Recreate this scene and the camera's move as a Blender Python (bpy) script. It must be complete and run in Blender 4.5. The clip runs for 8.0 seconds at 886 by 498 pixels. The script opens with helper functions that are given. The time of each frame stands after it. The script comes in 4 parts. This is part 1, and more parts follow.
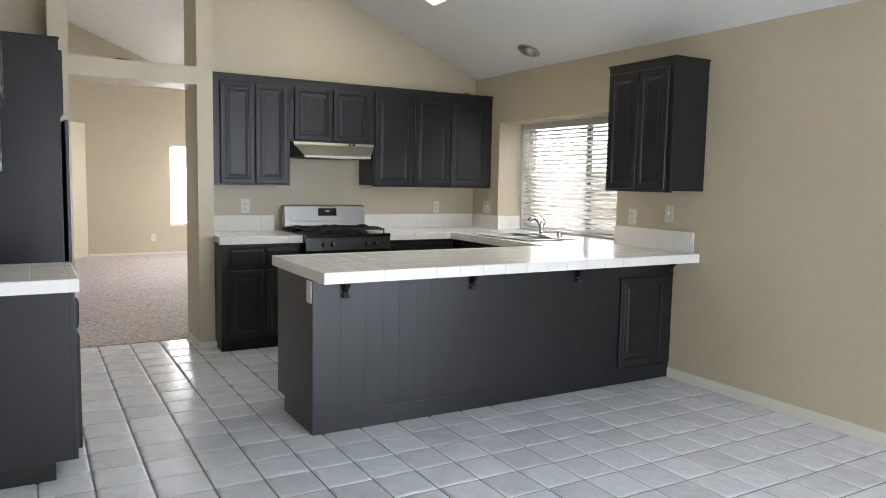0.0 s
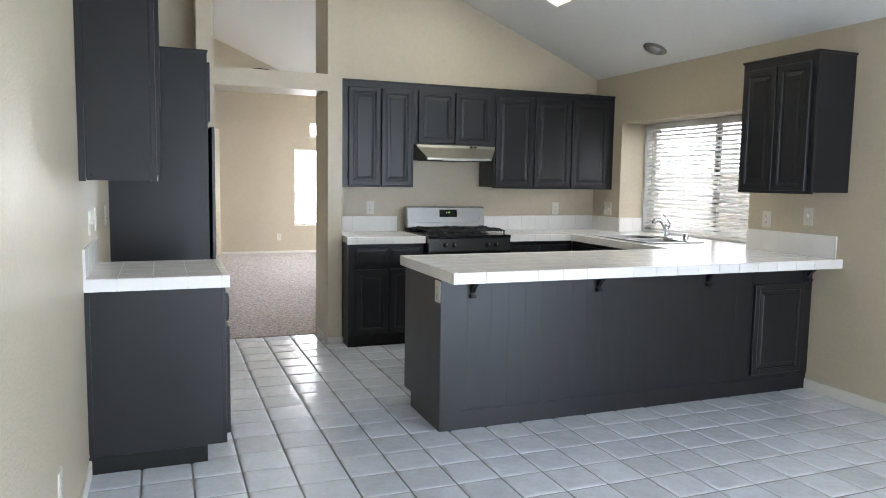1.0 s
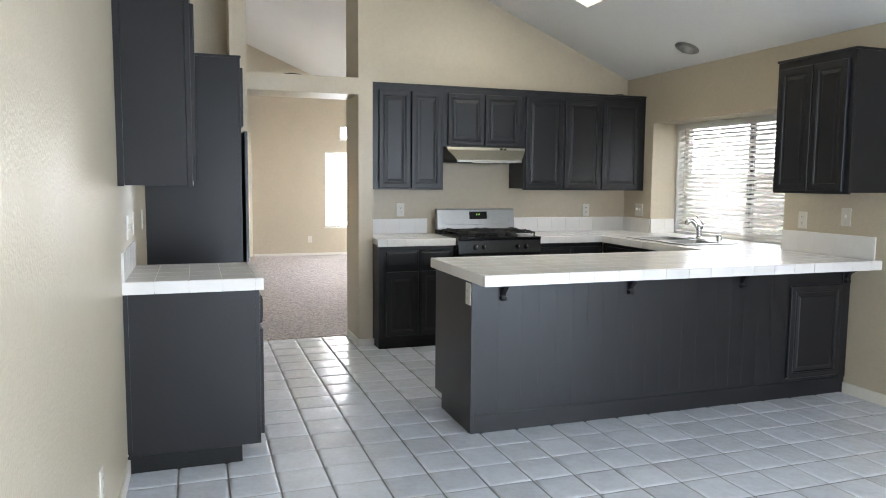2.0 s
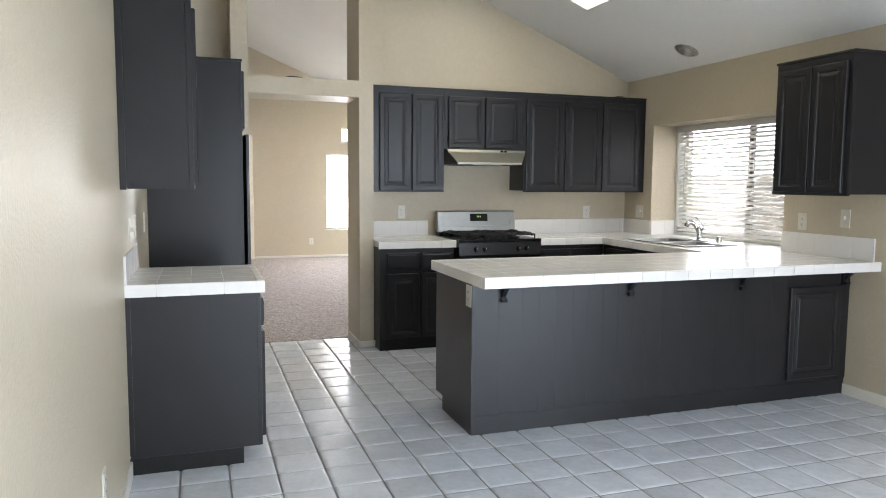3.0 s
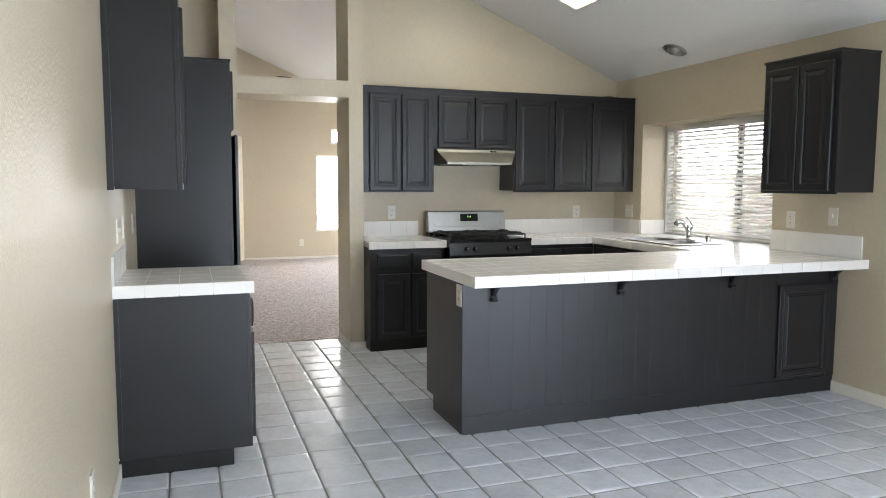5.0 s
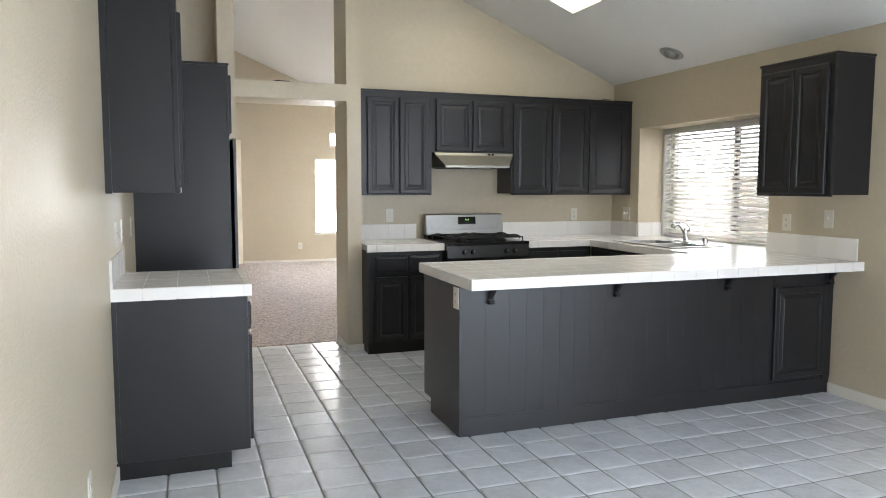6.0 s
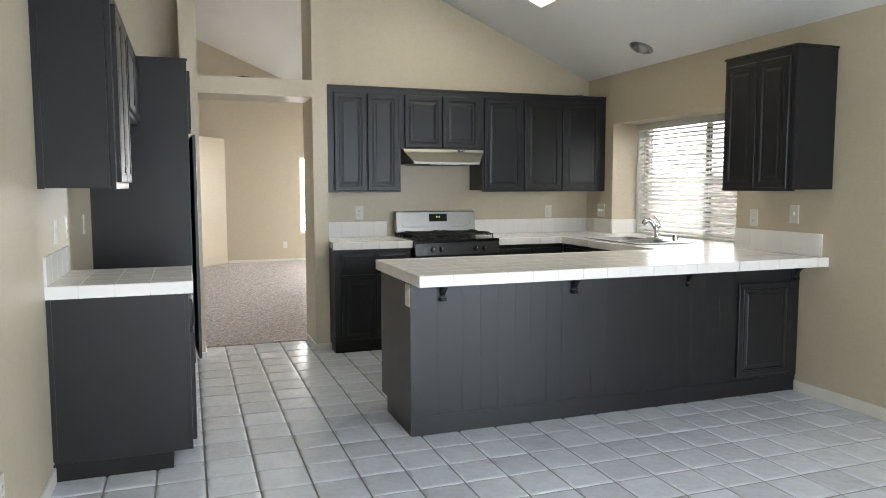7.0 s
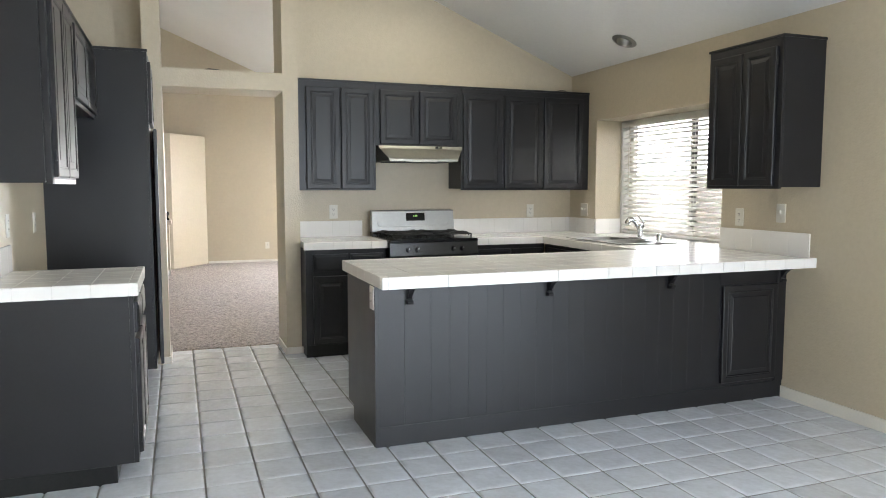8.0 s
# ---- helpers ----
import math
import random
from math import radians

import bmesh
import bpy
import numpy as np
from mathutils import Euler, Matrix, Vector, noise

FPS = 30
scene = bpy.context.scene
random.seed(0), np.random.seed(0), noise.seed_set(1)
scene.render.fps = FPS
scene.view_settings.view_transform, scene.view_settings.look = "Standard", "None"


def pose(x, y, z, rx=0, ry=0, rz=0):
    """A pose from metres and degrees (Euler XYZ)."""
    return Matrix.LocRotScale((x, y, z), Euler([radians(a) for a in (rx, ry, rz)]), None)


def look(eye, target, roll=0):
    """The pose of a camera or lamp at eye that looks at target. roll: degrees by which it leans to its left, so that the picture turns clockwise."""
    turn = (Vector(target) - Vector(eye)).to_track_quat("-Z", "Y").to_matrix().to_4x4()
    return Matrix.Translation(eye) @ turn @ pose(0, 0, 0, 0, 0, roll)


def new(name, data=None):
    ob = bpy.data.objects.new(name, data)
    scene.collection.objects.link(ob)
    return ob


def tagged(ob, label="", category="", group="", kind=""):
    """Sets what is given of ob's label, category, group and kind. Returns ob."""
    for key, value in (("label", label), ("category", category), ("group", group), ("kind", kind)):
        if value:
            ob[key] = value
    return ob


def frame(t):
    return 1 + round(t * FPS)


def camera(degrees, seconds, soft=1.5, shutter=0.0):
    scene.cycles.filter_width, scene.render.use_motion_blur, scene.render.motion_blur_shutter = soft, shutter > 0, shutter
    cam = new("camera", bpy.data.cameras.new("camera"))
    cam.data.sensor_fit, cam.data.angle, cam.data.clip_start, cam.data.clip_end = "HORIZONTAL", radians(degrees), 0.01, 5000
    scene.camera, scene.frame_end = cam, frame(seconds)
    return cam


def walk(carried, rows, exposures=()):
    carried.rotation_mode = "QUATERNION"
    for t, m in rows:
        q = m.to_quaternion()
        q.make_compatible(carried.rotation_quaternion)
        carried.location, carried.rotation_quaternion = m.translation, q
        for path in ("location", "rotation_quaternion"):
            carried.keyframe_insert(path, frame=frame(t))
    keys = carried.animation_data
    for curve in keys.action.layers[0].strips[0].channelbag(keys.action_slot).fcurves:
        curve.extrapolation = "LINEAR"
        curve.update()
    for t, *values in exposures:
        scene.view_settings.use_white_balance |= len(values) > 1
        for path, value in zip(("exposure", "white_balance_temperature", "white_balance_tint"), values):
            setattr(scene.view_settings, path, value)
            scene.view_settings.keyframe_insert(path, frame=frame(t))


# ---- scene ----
cam = camera(63.6, 8.0, soft=1.0)
PATH = [
    (0, (0.42, 0.225, 1.369), (1.419, 1.947, 1.178), 1.1),
    (0.5, (0.351, 0.223, 1.37), (1.165, 2.039, 1.176), 1.1),
    (1, (0.312, 0.234, 1.372), (1.039, 2.087, 1.179), 0.9),
    (1.5, (0.302, 0.232, 1.376), (0.961, 2.11, 1.182), 0.7),
    (3, (0.301, 0.208, 1.385), (0.948, 2.092, 1.199), 0.4),
    (3.5, (0.302, 0.198, 1.39), (0.949, 2.081, 1.203), 0.3),
    (4, (0.303, 0.206, 1.38), (0.962, 2.085, 1.194), 0.4),
    (4.5, (0.305, 0.217, 1.375), (0.972, 2.093, 1.19), 0.3),
    (6, (0.312, 0.19, 1.376), (0.985, 2.065, 1.202), 0.1),
    (6.5, (0.422, 0.183, 1.366), (1.083, 2.063, 1.193), -0.1),
    (7, (0.583, 0.162, 1.352), (1.255, 2.037, 1.177), -0.1),
    (7.5, (0.66, 0.208, 1.326), (1.345, 2.078, 1.152), 0.1),
    (8, (0.777, 0.318, 1.329), (1.469, 2.186, 1.156), 0.0),
]
# the clip's own brightness and white balance drift a little on the way
EXPOSURES = [(0.0, 0.14, 6500, 11), (0.5, 0.20, 6200, 11), (1.0, 0.22, 6150, 11), (1.5, 0.24, 6200, 11), (3.0, 0.24, 6400, 11),
             (4.5, 0.24, 6450, 11), (6.0, 0.24, 6500, 11), (7.0, 0.14, 6550, 10), (8.0, 0.32, 6550, 10)]
DAY = (0.71, 0.845, 1.0)
DOOR_W, SIDE_W, LIV_W, LIV2_W, SKY_E, DIFF_E = 79, 138, 31, 18, 3.2, 5.2
WALL_RGB, CEIL_RGB, CAB_RGB, FT_RGB = (0.545, 0.470, 0.350), (0.82, 0.81, 0.785), (0.0125, 0.0122, 0.0144), (0.65, 0.68, 0.745)

walk(cam, [(t, look(eye, target, roll)) for t, eye, target, roll in PATH], EXPOSURES)

# ---- world, lamps ----
world = bpy.data.worlds.new("sky")
scene.world = world
world.use_nodes = True
wn = world.node_tree.nodes
sky = wn.new("ShaderNodeTexSky")
sky.sky_type, sky.sun_disc = "NISHITA", False
sky.sun_elevation, sky.sun_rotation = radians(78), radians(150)
wn["Background"].inputs[1].default_value = 0.12
world.node_tree.links.new(sky.outputs[0], wn["Background"].inputs[0])

sun = new("sun", bpy.data.lights.new("sun", "SUN"))
sun.data.energy, sun.data.angle, sun.data.color = 0.8, radians(12), (1.0, 0.96, 0.9)
sun.matrix_world = look((3.2, 0.8, 12), (2, 3, 0))


def daylight(name, eye, target, w, h, watts, colour):
    """Sky light that enters by a window or glass door, as a lamp in the opening."""
    lamp = new(name, bpy.data.lights.new(name, "AREA"))
    lamp.data.shape, lamp.data.size, lamp.data.size_y = "RECTANGLE", w, h
    lamp.data.energy, lamp.data.color = watts, colour
    lamp.matrix_world = look(eye, target)
    return lamp


daylight("daylight_glass_door", (2.4, -2.56, 1.05), (2.4, 3.0, 1.05), 2.3, 1.95, DOOR_W, DAY)
daylight("daylight_side_door", (4.33, -1.35, 1.05), (1.0, -1.35, 0.9), 2.0, 1.95, SIDE_W, DAY)
daylight("daylight_living_window", (4.33, 11.5, 1.35), (0.0, 11.5, 0.9), 2.3, 1.45, LIV_W, (0.74, 0.87, 1.0))
daylight("daylight_living_west", (-3.98, 9.6, 1.35), (0.0, 9.6, 0.7), 2.3, 1.45, LIV2_W, (0.74, 0.87, 1.0))


# ---- materials ----
def material(name, colour, rough=0.5, metal=0.0, vary=0.08, scale=6.0, fine=60.0, bump=0.0, bump_scale=200.0,
             random_by="", emit=0.0, coat=0.0, rough_vary=0.08, spec=0.5, bump_dist=0.002):
    """A surface with colour variation at two scales, uneven gloss and fine relief."""
    m = bpy.data.materials.new(name)
    m.use_nodes = True
    nt = m.node_tree
    N, Lk = nt.nodes, nt.links
    b = N["Principled BSDF"]
    b.inputs["Metallic"].default_value = metal
    b.inputs["Specular IOR Level"].default_value = spec
    b.inputs["Coat Weight"].default_value = coat
    geo = N.new("ShaderNodeNewGeometry")
    big = N.new("ShaderNodeTexNoise")
    big.inputs["Scale"].default_value, big.inputs["Detail"].default_value = scale, 4
    small = N.new("ShaderNodeTexNoise")
    small.inputs["Scale"].default_value, small.inputs["Detail"].default_value = fine, 3
    for tex in (big, small):
        Lk.new(geo.outputs["Position"], tex.inputs["Vector"])
    add = N.new("ShaderNodeMath")
    add.operation = "ADD"
    Lk.new(big.outputs["Fac"], add.inputs[0])
    Lk.new(small.outputs["Fac"], add.inputs[1])
    value = add.outputs[0]
    if random_by:
        if random_by == "object":
            rnd = N.new("ShaderNodeObjectInfo").outputs["Random"]
        else:
            rnd = geo.outputs["Random Per Island"]
        plus = N.new("ShaderNodeMath")
        plus.operation = "MULTIPLY_ADD"
        plus.inputs[1].default_value = 0.8
        Lk.new(rnd, plus.inputs[0])
        Lk.new(value, plus.inputs[2])
        value = plus.outputs[0]
    ramp = N.new("ShaderNodeMapRange")
    top = 2.2 if random_by else 1.4
    ramp.inputs["From Min"].default_value, ramp.inputs["From Max"].default_value = 0.6, top
    ramp.inputs["To Min"].default_value, ramp.inputs["To Max"].default_value = 1 - vary, 1 + vary
    Lk.new(value, ramp.inputs["Value"])
    mul = N.new("ShaderNodeVectorMath")
    mul.operation = "SCALE"
    mul.inputs[0].default_value = colour
    Lk.new(ramp.outputs[0], mul.inputs["Scale"])
    Lk.new(mul.outputs[0], b.inputs["Base Color"])
    rr = N.new("ShaderNodeMapRange")
    rr.inputs["From Min"].default_value, rr.inputs["From Max"].default_value = 0.3, 0.7
    rr.inputs["To Min"].default_value, rr.inputs["To Max"].default_value = max(rough - rough_vary, 0.02), min(rough + rough_vary, 1)
    Lk.new(big.outputs["Fac"], rr.inputs["Value"])
    Lk.new(rr.outputs[0], b.inputs["Roughness"])
    if bump:
        tex = N.new("ShaderNodeTexNoise")
        tex.inputs["Scale"].default_value, tex.inputs["Detail"].default_value = bump_scale, 2
        Lk.new(geo.outputs["Position"], tex.inputs["Vector"])
        bn = N.new("ShaderNodeBump")
        bn.inputs["Strength"].default_value, bn.inputs["Distance"].default_value = bump, bump_dist
        Lk.new(tex.outputs["Fac"], bn.inputs["Height"])
        Lk.new(bn.outputs[0], b.inputs["Normal"])
    if emit:
        b.inputs["Emission Color"].default_value = (*colour, 1)
        b.inputs["Emission Strength"].default_value = emit
    return m


WALL = material("beige_wall_paint", WALL_RGB, 0.36, vary=0.05, scale=1.2, fine=30, bump=0.5, bump_scale=85, rough_vary=0.05, bump_dist=0.004)
CEIL = material("ceiling_paint", CEIL_RGB, 0.8, vary=0.03, scale=1.5, fine=40, bump=0.5, bump_scale=80, bump_dist=0.003)
TRIM = material("trim_paint", (0.74, 0.71, 0.65), 0.4, vary=0.05, scale=5, fine=80)
CAB = material("charcoal_cabinet_paint", CAB_RGB, 0.35, vary=0.14, scale=5, fine=90, bump=0.10, bump_scale=220, rough_vary=0.02, bump_dist=0.0006, spec=0.40)
CABIN = material("cabinet_inside", (0.012, 0.012, 0.012), 0.6, vary=0.1)
TOEK = material("scuffed_toe_kick", (0.012, 0.012, 0.012), 0.36, vary=0.25, scale=9, fine=70, rough_vary=0.03, spec=0.3)
FTILE = material("grey_floor_tile", FT_RGB, 0.21, vary=0.17, scale=9, fine=45, bump=0.55, bump_scale=13, random_by="object", rough_vary=0.04, bump_dist=0.007, spec=1.0)
FTILE2 = material("grey_floor_tile_far", FT_RGB, 0.21, vary=0.17, scale=9, fine=45, bump=0.55, bump_scale=13, random_by="island", rough_vary=0.04, bump_dist=0.007, spec=1.0)
GROUT = material("floor_grout", (0.19, 0.185, 0.18), 0.85, vary=0.25, scale=7, fine=120, bump=0.5, bump_scale=300)
WTILE = material("white_counter_tile", (0.85, 0.825, 0.795), 0.20, vary=0.022, scale=8, fine=40, bump=0.05, bump_scale=25, random_by="object", rough_vary=0.03, bump_dist=0.003, spec=0.4)
WGROUT = material("counter_grout", (0.76, 0.74, 0.70), 0.8, vary=0.15, scale=10, fine=90)
STEEL = material("brushed_steel", (0.38, 0.38, 0.37), 0.34, 1.0, vary=0.06, scale=3, fine=40, rough_vary=0.01)
# the hood's olive tone puts the room's reflection into the steel's colour
HOODSTEEL = material("olive_hood_steel", (0.34, 0.33, 0.29), 0.36, 1.0, vary=0.10, scale=4, fine=50, rough_vary=0.02)
CHROME = material("chrome", (0.66, 0.67, 0.68), 0.13, 1.0, vary=0.04, rough_vary=0.005)
BLACK = material("black_enamel", (0.006, 0.006, 0.006), 0.19, vary=0.2, scale=8, rough_vary=0.02, spec=0.4)
IRON = material("cast_iron", (0.016, 0.016, 0.016), 0.55, vary=0.2, bump=0.3, bump_scale=300)
PLASTIC = material("white_plastic", (0.70, 0.67, 0.60), 0.35, vary=0.03)
DARK = material("dark_slot", (0.02, 0.02, 0.02), 0.6, vary=0.05)
SLAT = material("white_blind_slat", (0.80, 0.79, 0.76), 0.45, vary=0.04, scale=10, fine=60)
BRONZE = material("dark_window_frame", (0.06, 0.06, 0.058), 0.45, 0.3, vary=0.1)
GREEN = material("green_display", (0.45, 0.9, 0.2), 0.5, vary=0.0, emit=0.3)
SKYWHITE = material("bright_sky_backdrop", (0.95, 0.97, 1.0), 0.9, vary=0.0, emit=SKY_E)
SKYEAST = material("bright_side_backdrop", (0.95, 0.97, 1.0), 0.9, vary=0.0, emit=7.0)
SKYLIVING = material("bright_living_backdrop", (0.95, 0.97, 1.0), 0.9, vary=0.0, emit=42.0)
DIFFUSER = material("skylight_diffuser", (1.0, 0.95, 0.78), 0.6, vary=0.02, emit=DIFF_E)
# grey of the grazing reflection on the west upper cabinet's bottom rail
RAIL_SHEEN = material("pale_rail_sheen", (0.40, 0.39, 0.37), 0.4, vary=0.1)
WIRE = material("black_cable", (0.02, 0.02, 0.02), 0.5, vary=0.1)
FENCE = material("weathered_fence", (0.42, 0.36, 0.33), 0.8, vary=0.2)
FENCEPAINT = material("pale_fence_paint", (0.50, 0.44, 0.435), 0.8, vary=0.12, scale=4, fine=40, random_by="object")
SCREEN = bpy.data.materials.new("insect_screen")
SCREEN.use_nodes = True
sc = SCREEN.node_tree
sc.nodes["Principled BSDF"].inputs["Base Color"].default_value = (0.10, 0.10, 0.10, 1)
clear = sc.nodes.new("ShaderNodeBsdfTransparent")
mixc = sc.nodes.new("ShaderNodeMixShader")
mixc.inputs[0].default_value = 0.25
sc.links.new(clear.outputs[0], mixc.inputs[1])
sc.links.new(sc.nodes["Principled BSDF"].outputs[0], mixc.inputs[2])
sc.links.new(mixc.outputs[0], sc.nodes["Material Output"].inputs[0])
LEAF = material("garden_leaf", (0.10, 0.20, 0.05), 0.6, vary=0.4)


def carpet_material():
    m = material("mottled_carpet", (0.50, 0.44, 0.41), 0.95, vary=0.85, scale=45, fine=110, bump=1.0, bump_scale=110, spec=0.1, bump_dist=0.015)
    return m


CARPET = carpet_material()

# daylight shines through the thin slats
sn = SLAT.node_tree
glow = sn.nodes.new("ShaderNodeBsdfTranslucent")
glow.inputs[0].default_value = (0.85, 0.84, 0.80, 1)
mixs = sn.nodes.new("ShaderNodeMixShader")
mixs.inputs[0].default_value = 0.46
sn.links.new(sn.nodes["Principled BSDF"].outputs[0], mixs.inputs[1])
sn.links.new(glow.outputs[0], mixs.inputs[2])
sn.links.new(mixs.outputs[0], sn.nodes["Material Output"].inputs[0])

GLASS = bpy.data.materials.new("window_glass")
GLASS.use_nodes = True
gb = GLASS.node_tree.nodes["Principled BSDF"]
gb.inputs["Transmission Weight"].default_value = 1.0
gb.inputs["Roughness"].default_value = 0.0
gb.inputs["IOR"].default_value = 1.1


# ---- mesh helpers ----
def box(bm, x0, x1, y0, y1, z0, z1, bevel=0.0):
    r = bmesh.ops.create_cube(bm, size=1.0, matrix=Matrix.Translation(((x0 + x1) / 2, (y0 + y1) / 2, (z0 + z1) / 2)) @ Matrix.Diagonal((x1 - x0, y1 - y0, z1 - z0, 1)))
    if bevel:
        edges = list({e for v in r["verts"] for e in v.link_edges})
        bmesh.ops.bevel(bm, geom=edges, offset=bevel, segments=2, affect="EDGES", profile=0.6)
    return bm


def boxes(*args, bevel=0.0):
    bm = bmesh.new()
    for a in args:
        box(bm, *a, bevel=bevel)
    return bm


def cyl(bm, base, axis, r0, r1, length, seg=24):
    axis = Vector(axis).normalized()
    m = Matrix.Translation(Vector(base) + axis * length / 2) @ axis.to_track_quat("Z", "Y").to_matrix().to_4x4()
    bmesh.ops.create_cone(bm, cap_ends=True, segments=seg, radius1=r0, radius2=r1, depth=length, matrix=m)
    return bm


def tube(bm, pts, radii, seg=12):
    """A round bar through points."""
    pts = [Vector(p) for p in pts]
    rings = []
    for i, p in enumerate(pts):
        d = (pts[min(i + 1, len(pts) - 1)] - pts[max(i - 1, 0)]).normalized()
        q = d.to_track_quat("Z", "Y")
        r = radii[i] if isinstance(radii, (list, tuple)) else radii
        rings.append([bm.verts.new(p + q @ Vector((r * math.cos(2 * math.pi * k / seg), r * math.sin(2 * math.pi * k / seg), 0))) for k in range(seg)])
    for a, b in zip(rings, rings[1:]):
        for k in range(seg):
            bm.faces.new((a[k], a[(k + 1) % seg], b[(k + 1) % seg], b[k]))
    bm.faces.new(rings[0][::-1])
    bm.faces.new(rings[-1])
    return bm


def prism(bm, outline, axis, a, b):
    """An outline of (u, v) pairs, drawn out along axis x (u=y, v=z) or y (u=x, v=z) from a to b."""
    def at(u, v, w):
        return (w, u, v) if axis == "x" else (u, w, v)
    lo = [bm.verts.new(at(u, v, a)) for u, v in outline]
    hi = [bm.verts.new(at(u, v, b)) for u, v in outline]
    n = len(outline)
    bm.faces.new(lo)
    bm.faces.new(hi[::-1])
    for k in range(n):
        bm.faces.new((lo[k], hi[k], hi[(k + 1) % n], lo[(k + 1) % n]))
    return bm


def mesh_of(name, bm, mat, smooth=False):
    bmesh.ops.recalc_face_normals(bm, faces=bm.faces)
    me = bpy.data.meshes.new(name)
    bm.to_mesh(me)
    bm.free()
    me.materials.append(mat)
    if smooth:
        for p in me.polygons:
            p.use_smooth = True
        me.set_sharp_from_angle(angle=radians(40))
    return me


def structure(name, bm, mat, label="", category=""):
    return tagged(new(name, mesh_of(name, bm, mat)), label, category, "", "structure")


def thing(name, at, label, category, group=""):
    ob = new(name)
    ob.location = at
    ob.empty_display_size = 0.1
    return tagged(ob, label, category, group)


def base_of(ob):
    p = Vector((0, 0, 0))
    while ob:
        p += ob.location
        ob = ob.parent
    return p


def part(name, bm, mat, parent, label="", smooth=False):
    """One mesh under a thing or a part; the bmesh is in world metres."""
    bm.transform(Matrix.Translation(-base_of(parent)))
    ob = new(name, mesh_of(name, bm, mat, smooth))
    ob.parent = parent
    return tagged(ob, label)


PIECES = {}


def edge_rings(h, c):
    """Inset and height of the rings that round a tile's rim; wide rims also get a level margin."""
    rings = [(0, 0), (0, h - c * 0.6), (c * 0.35, h - c * 0.15), (c, h)]
    if c > 0.0065:
        rings = [(0, 0), (0, h - c * 0.5), (c * 0.25, h - c * 0.28), (c * 0.6, h - c * 0.08), (c, h)]
    return rings + [(c * 1.7, h + 0.0002), (c * 2.1, h + 0.0002)] if c > 0.0055 and h < 0.01 else rings


def piece(name, sx, sy, sz, chamfer, mat, parent, centre, tilt=(0, 0, 0)):
    """A small block with a rounded upper edge, sharing its mesh with alike ones; centre is the middle of its foot."""
    key = (name, round(sx, 4), round(sy, 4), round(sz, 4), chamfer, mat.name)
    if key not in PIECES:
        bm = bmesh.new()
        rings = []
        for inset, z in edge_rings(sz, chamfer):
            x, y = sx / 2 - inset, sy / 2 - inset
            rings.append([bm.verts.new(p) for p in ((-x, -y, z), (x, -y, z), (x, y, z), (-x, y, z))])
        for a, b in zip(rings, rings[1:]):
            for k in range(4):
                bm.faces.new((a[k], a[(k + 1) % 4], b[(k + 1) % 4], b[k]))
        bm.faces.new(rings[-1])
        me = mesh_of(name, bm, mat)
        for p in me.polygons:
            p.use_smooth = True
        me.set_sharp_from_angle(angle=radians(50 if chamfer > 0.0055 and sz < 0.01 else 12))
        PIECES[key] = me
    ob = new(name, PIECES[key])
    ob.parent = parent
    ob.location = Vector(centre) - base_of(parent)
    ob.rotation_euler = tilt
    return ob


def panel_door(name, parent, o, u, n, w, h, label="", rail=0.052, thick=0.02, mat=None, hinges=True):
    """A raised-panel door or drawer front: o is its lower corner on the cabinet's face, u its width's way, n outwards."""
    o, u, n = Vector(o), Vector(u), Vector(n)
    up = Vector((0, 0, 1))
    bm = bmesh.new()
    prof = [(0, 0), (0, thick - 0.005), (0.0025, thick - 0.0012), (0.006, thick), (rail - 0.016, thick), (rail - 0.0135, thick - 0.0025), (rail - 0.011, thick - 0.001), (rail - 0.007, thick - 0.001),
            (rail - 0.004, thick - 0.0055), (rail + 0.004, thick - 0.006), (rail + 0.022, thick - 0.0032), (rail + 0.025, thick - 0.0015)]
    if min(w, h) < 0.2:
        prof = [(0, 0), (0, thick - 0.008), (0.004, thick - 0.004), (0.016, thick - 0.003), (0.020, thick)]
    rings = []
    for ins, d in prof:
        rings.append([bm.verts.new(o + u * a + up * b + n * d) for a, b in ((ins, ins), (w - ins, ins), (w - ins, h - ins), (ins, h - ins))])
    bm.faces.new(rings[0])
    for a, b in zip(rings, rings[1:]):
        for k in range(4):
            bm.faces.new((a[k], a[(k + 1) % 4], b[(k + 1) % 4], b[k]))
    bm.faces.new(rings[-1])
    return part(name, bm, mat or CAB, parent, label)


def hinge(parent, p, n):
    """A small painted barrel hinge beside a door's edge."""
    p, n = Vector(p), Vector(n)
    bm = bmesh.new()
    cyl(bm, p + n * 0.012 - Vector((0, 0, 0.022)), (0, 0, 1), 0.0045, 0.0045, 0.044, 10)
    cyl(bm, p + n * 0.012 + Vector((0, 0, 0.022)), (0, 0, 1), 0.003, 0.001, 0.006, 8)
    cyl(bm, p + n * 0.012 - Vector((0, 0, 0.028)), (0, 0, 1), 0.001, 0.003, 0.006, 8)
    return part("hinge", bm, CAB, parent)

# ---- plan ----
WX, WY, LX = 4.337, 6.387, -0.025          # faces of the east, north and west kitchen walls
SOUTH, FAR, LIVW, RIDGE = -2.6, 13.25, -4.0, -1.0
POST_F, POST_B = 5.980, 6.400               # faces of the framed opening
SLOPE, EAVE = 0.42, 2.375


def roof(x):
    return EAVE + SLOPE * (WX - x) if x >= RIDGE else EAVE + SLOPE * (WX - RIDGE) - SLOPE * (RIDGE - x)


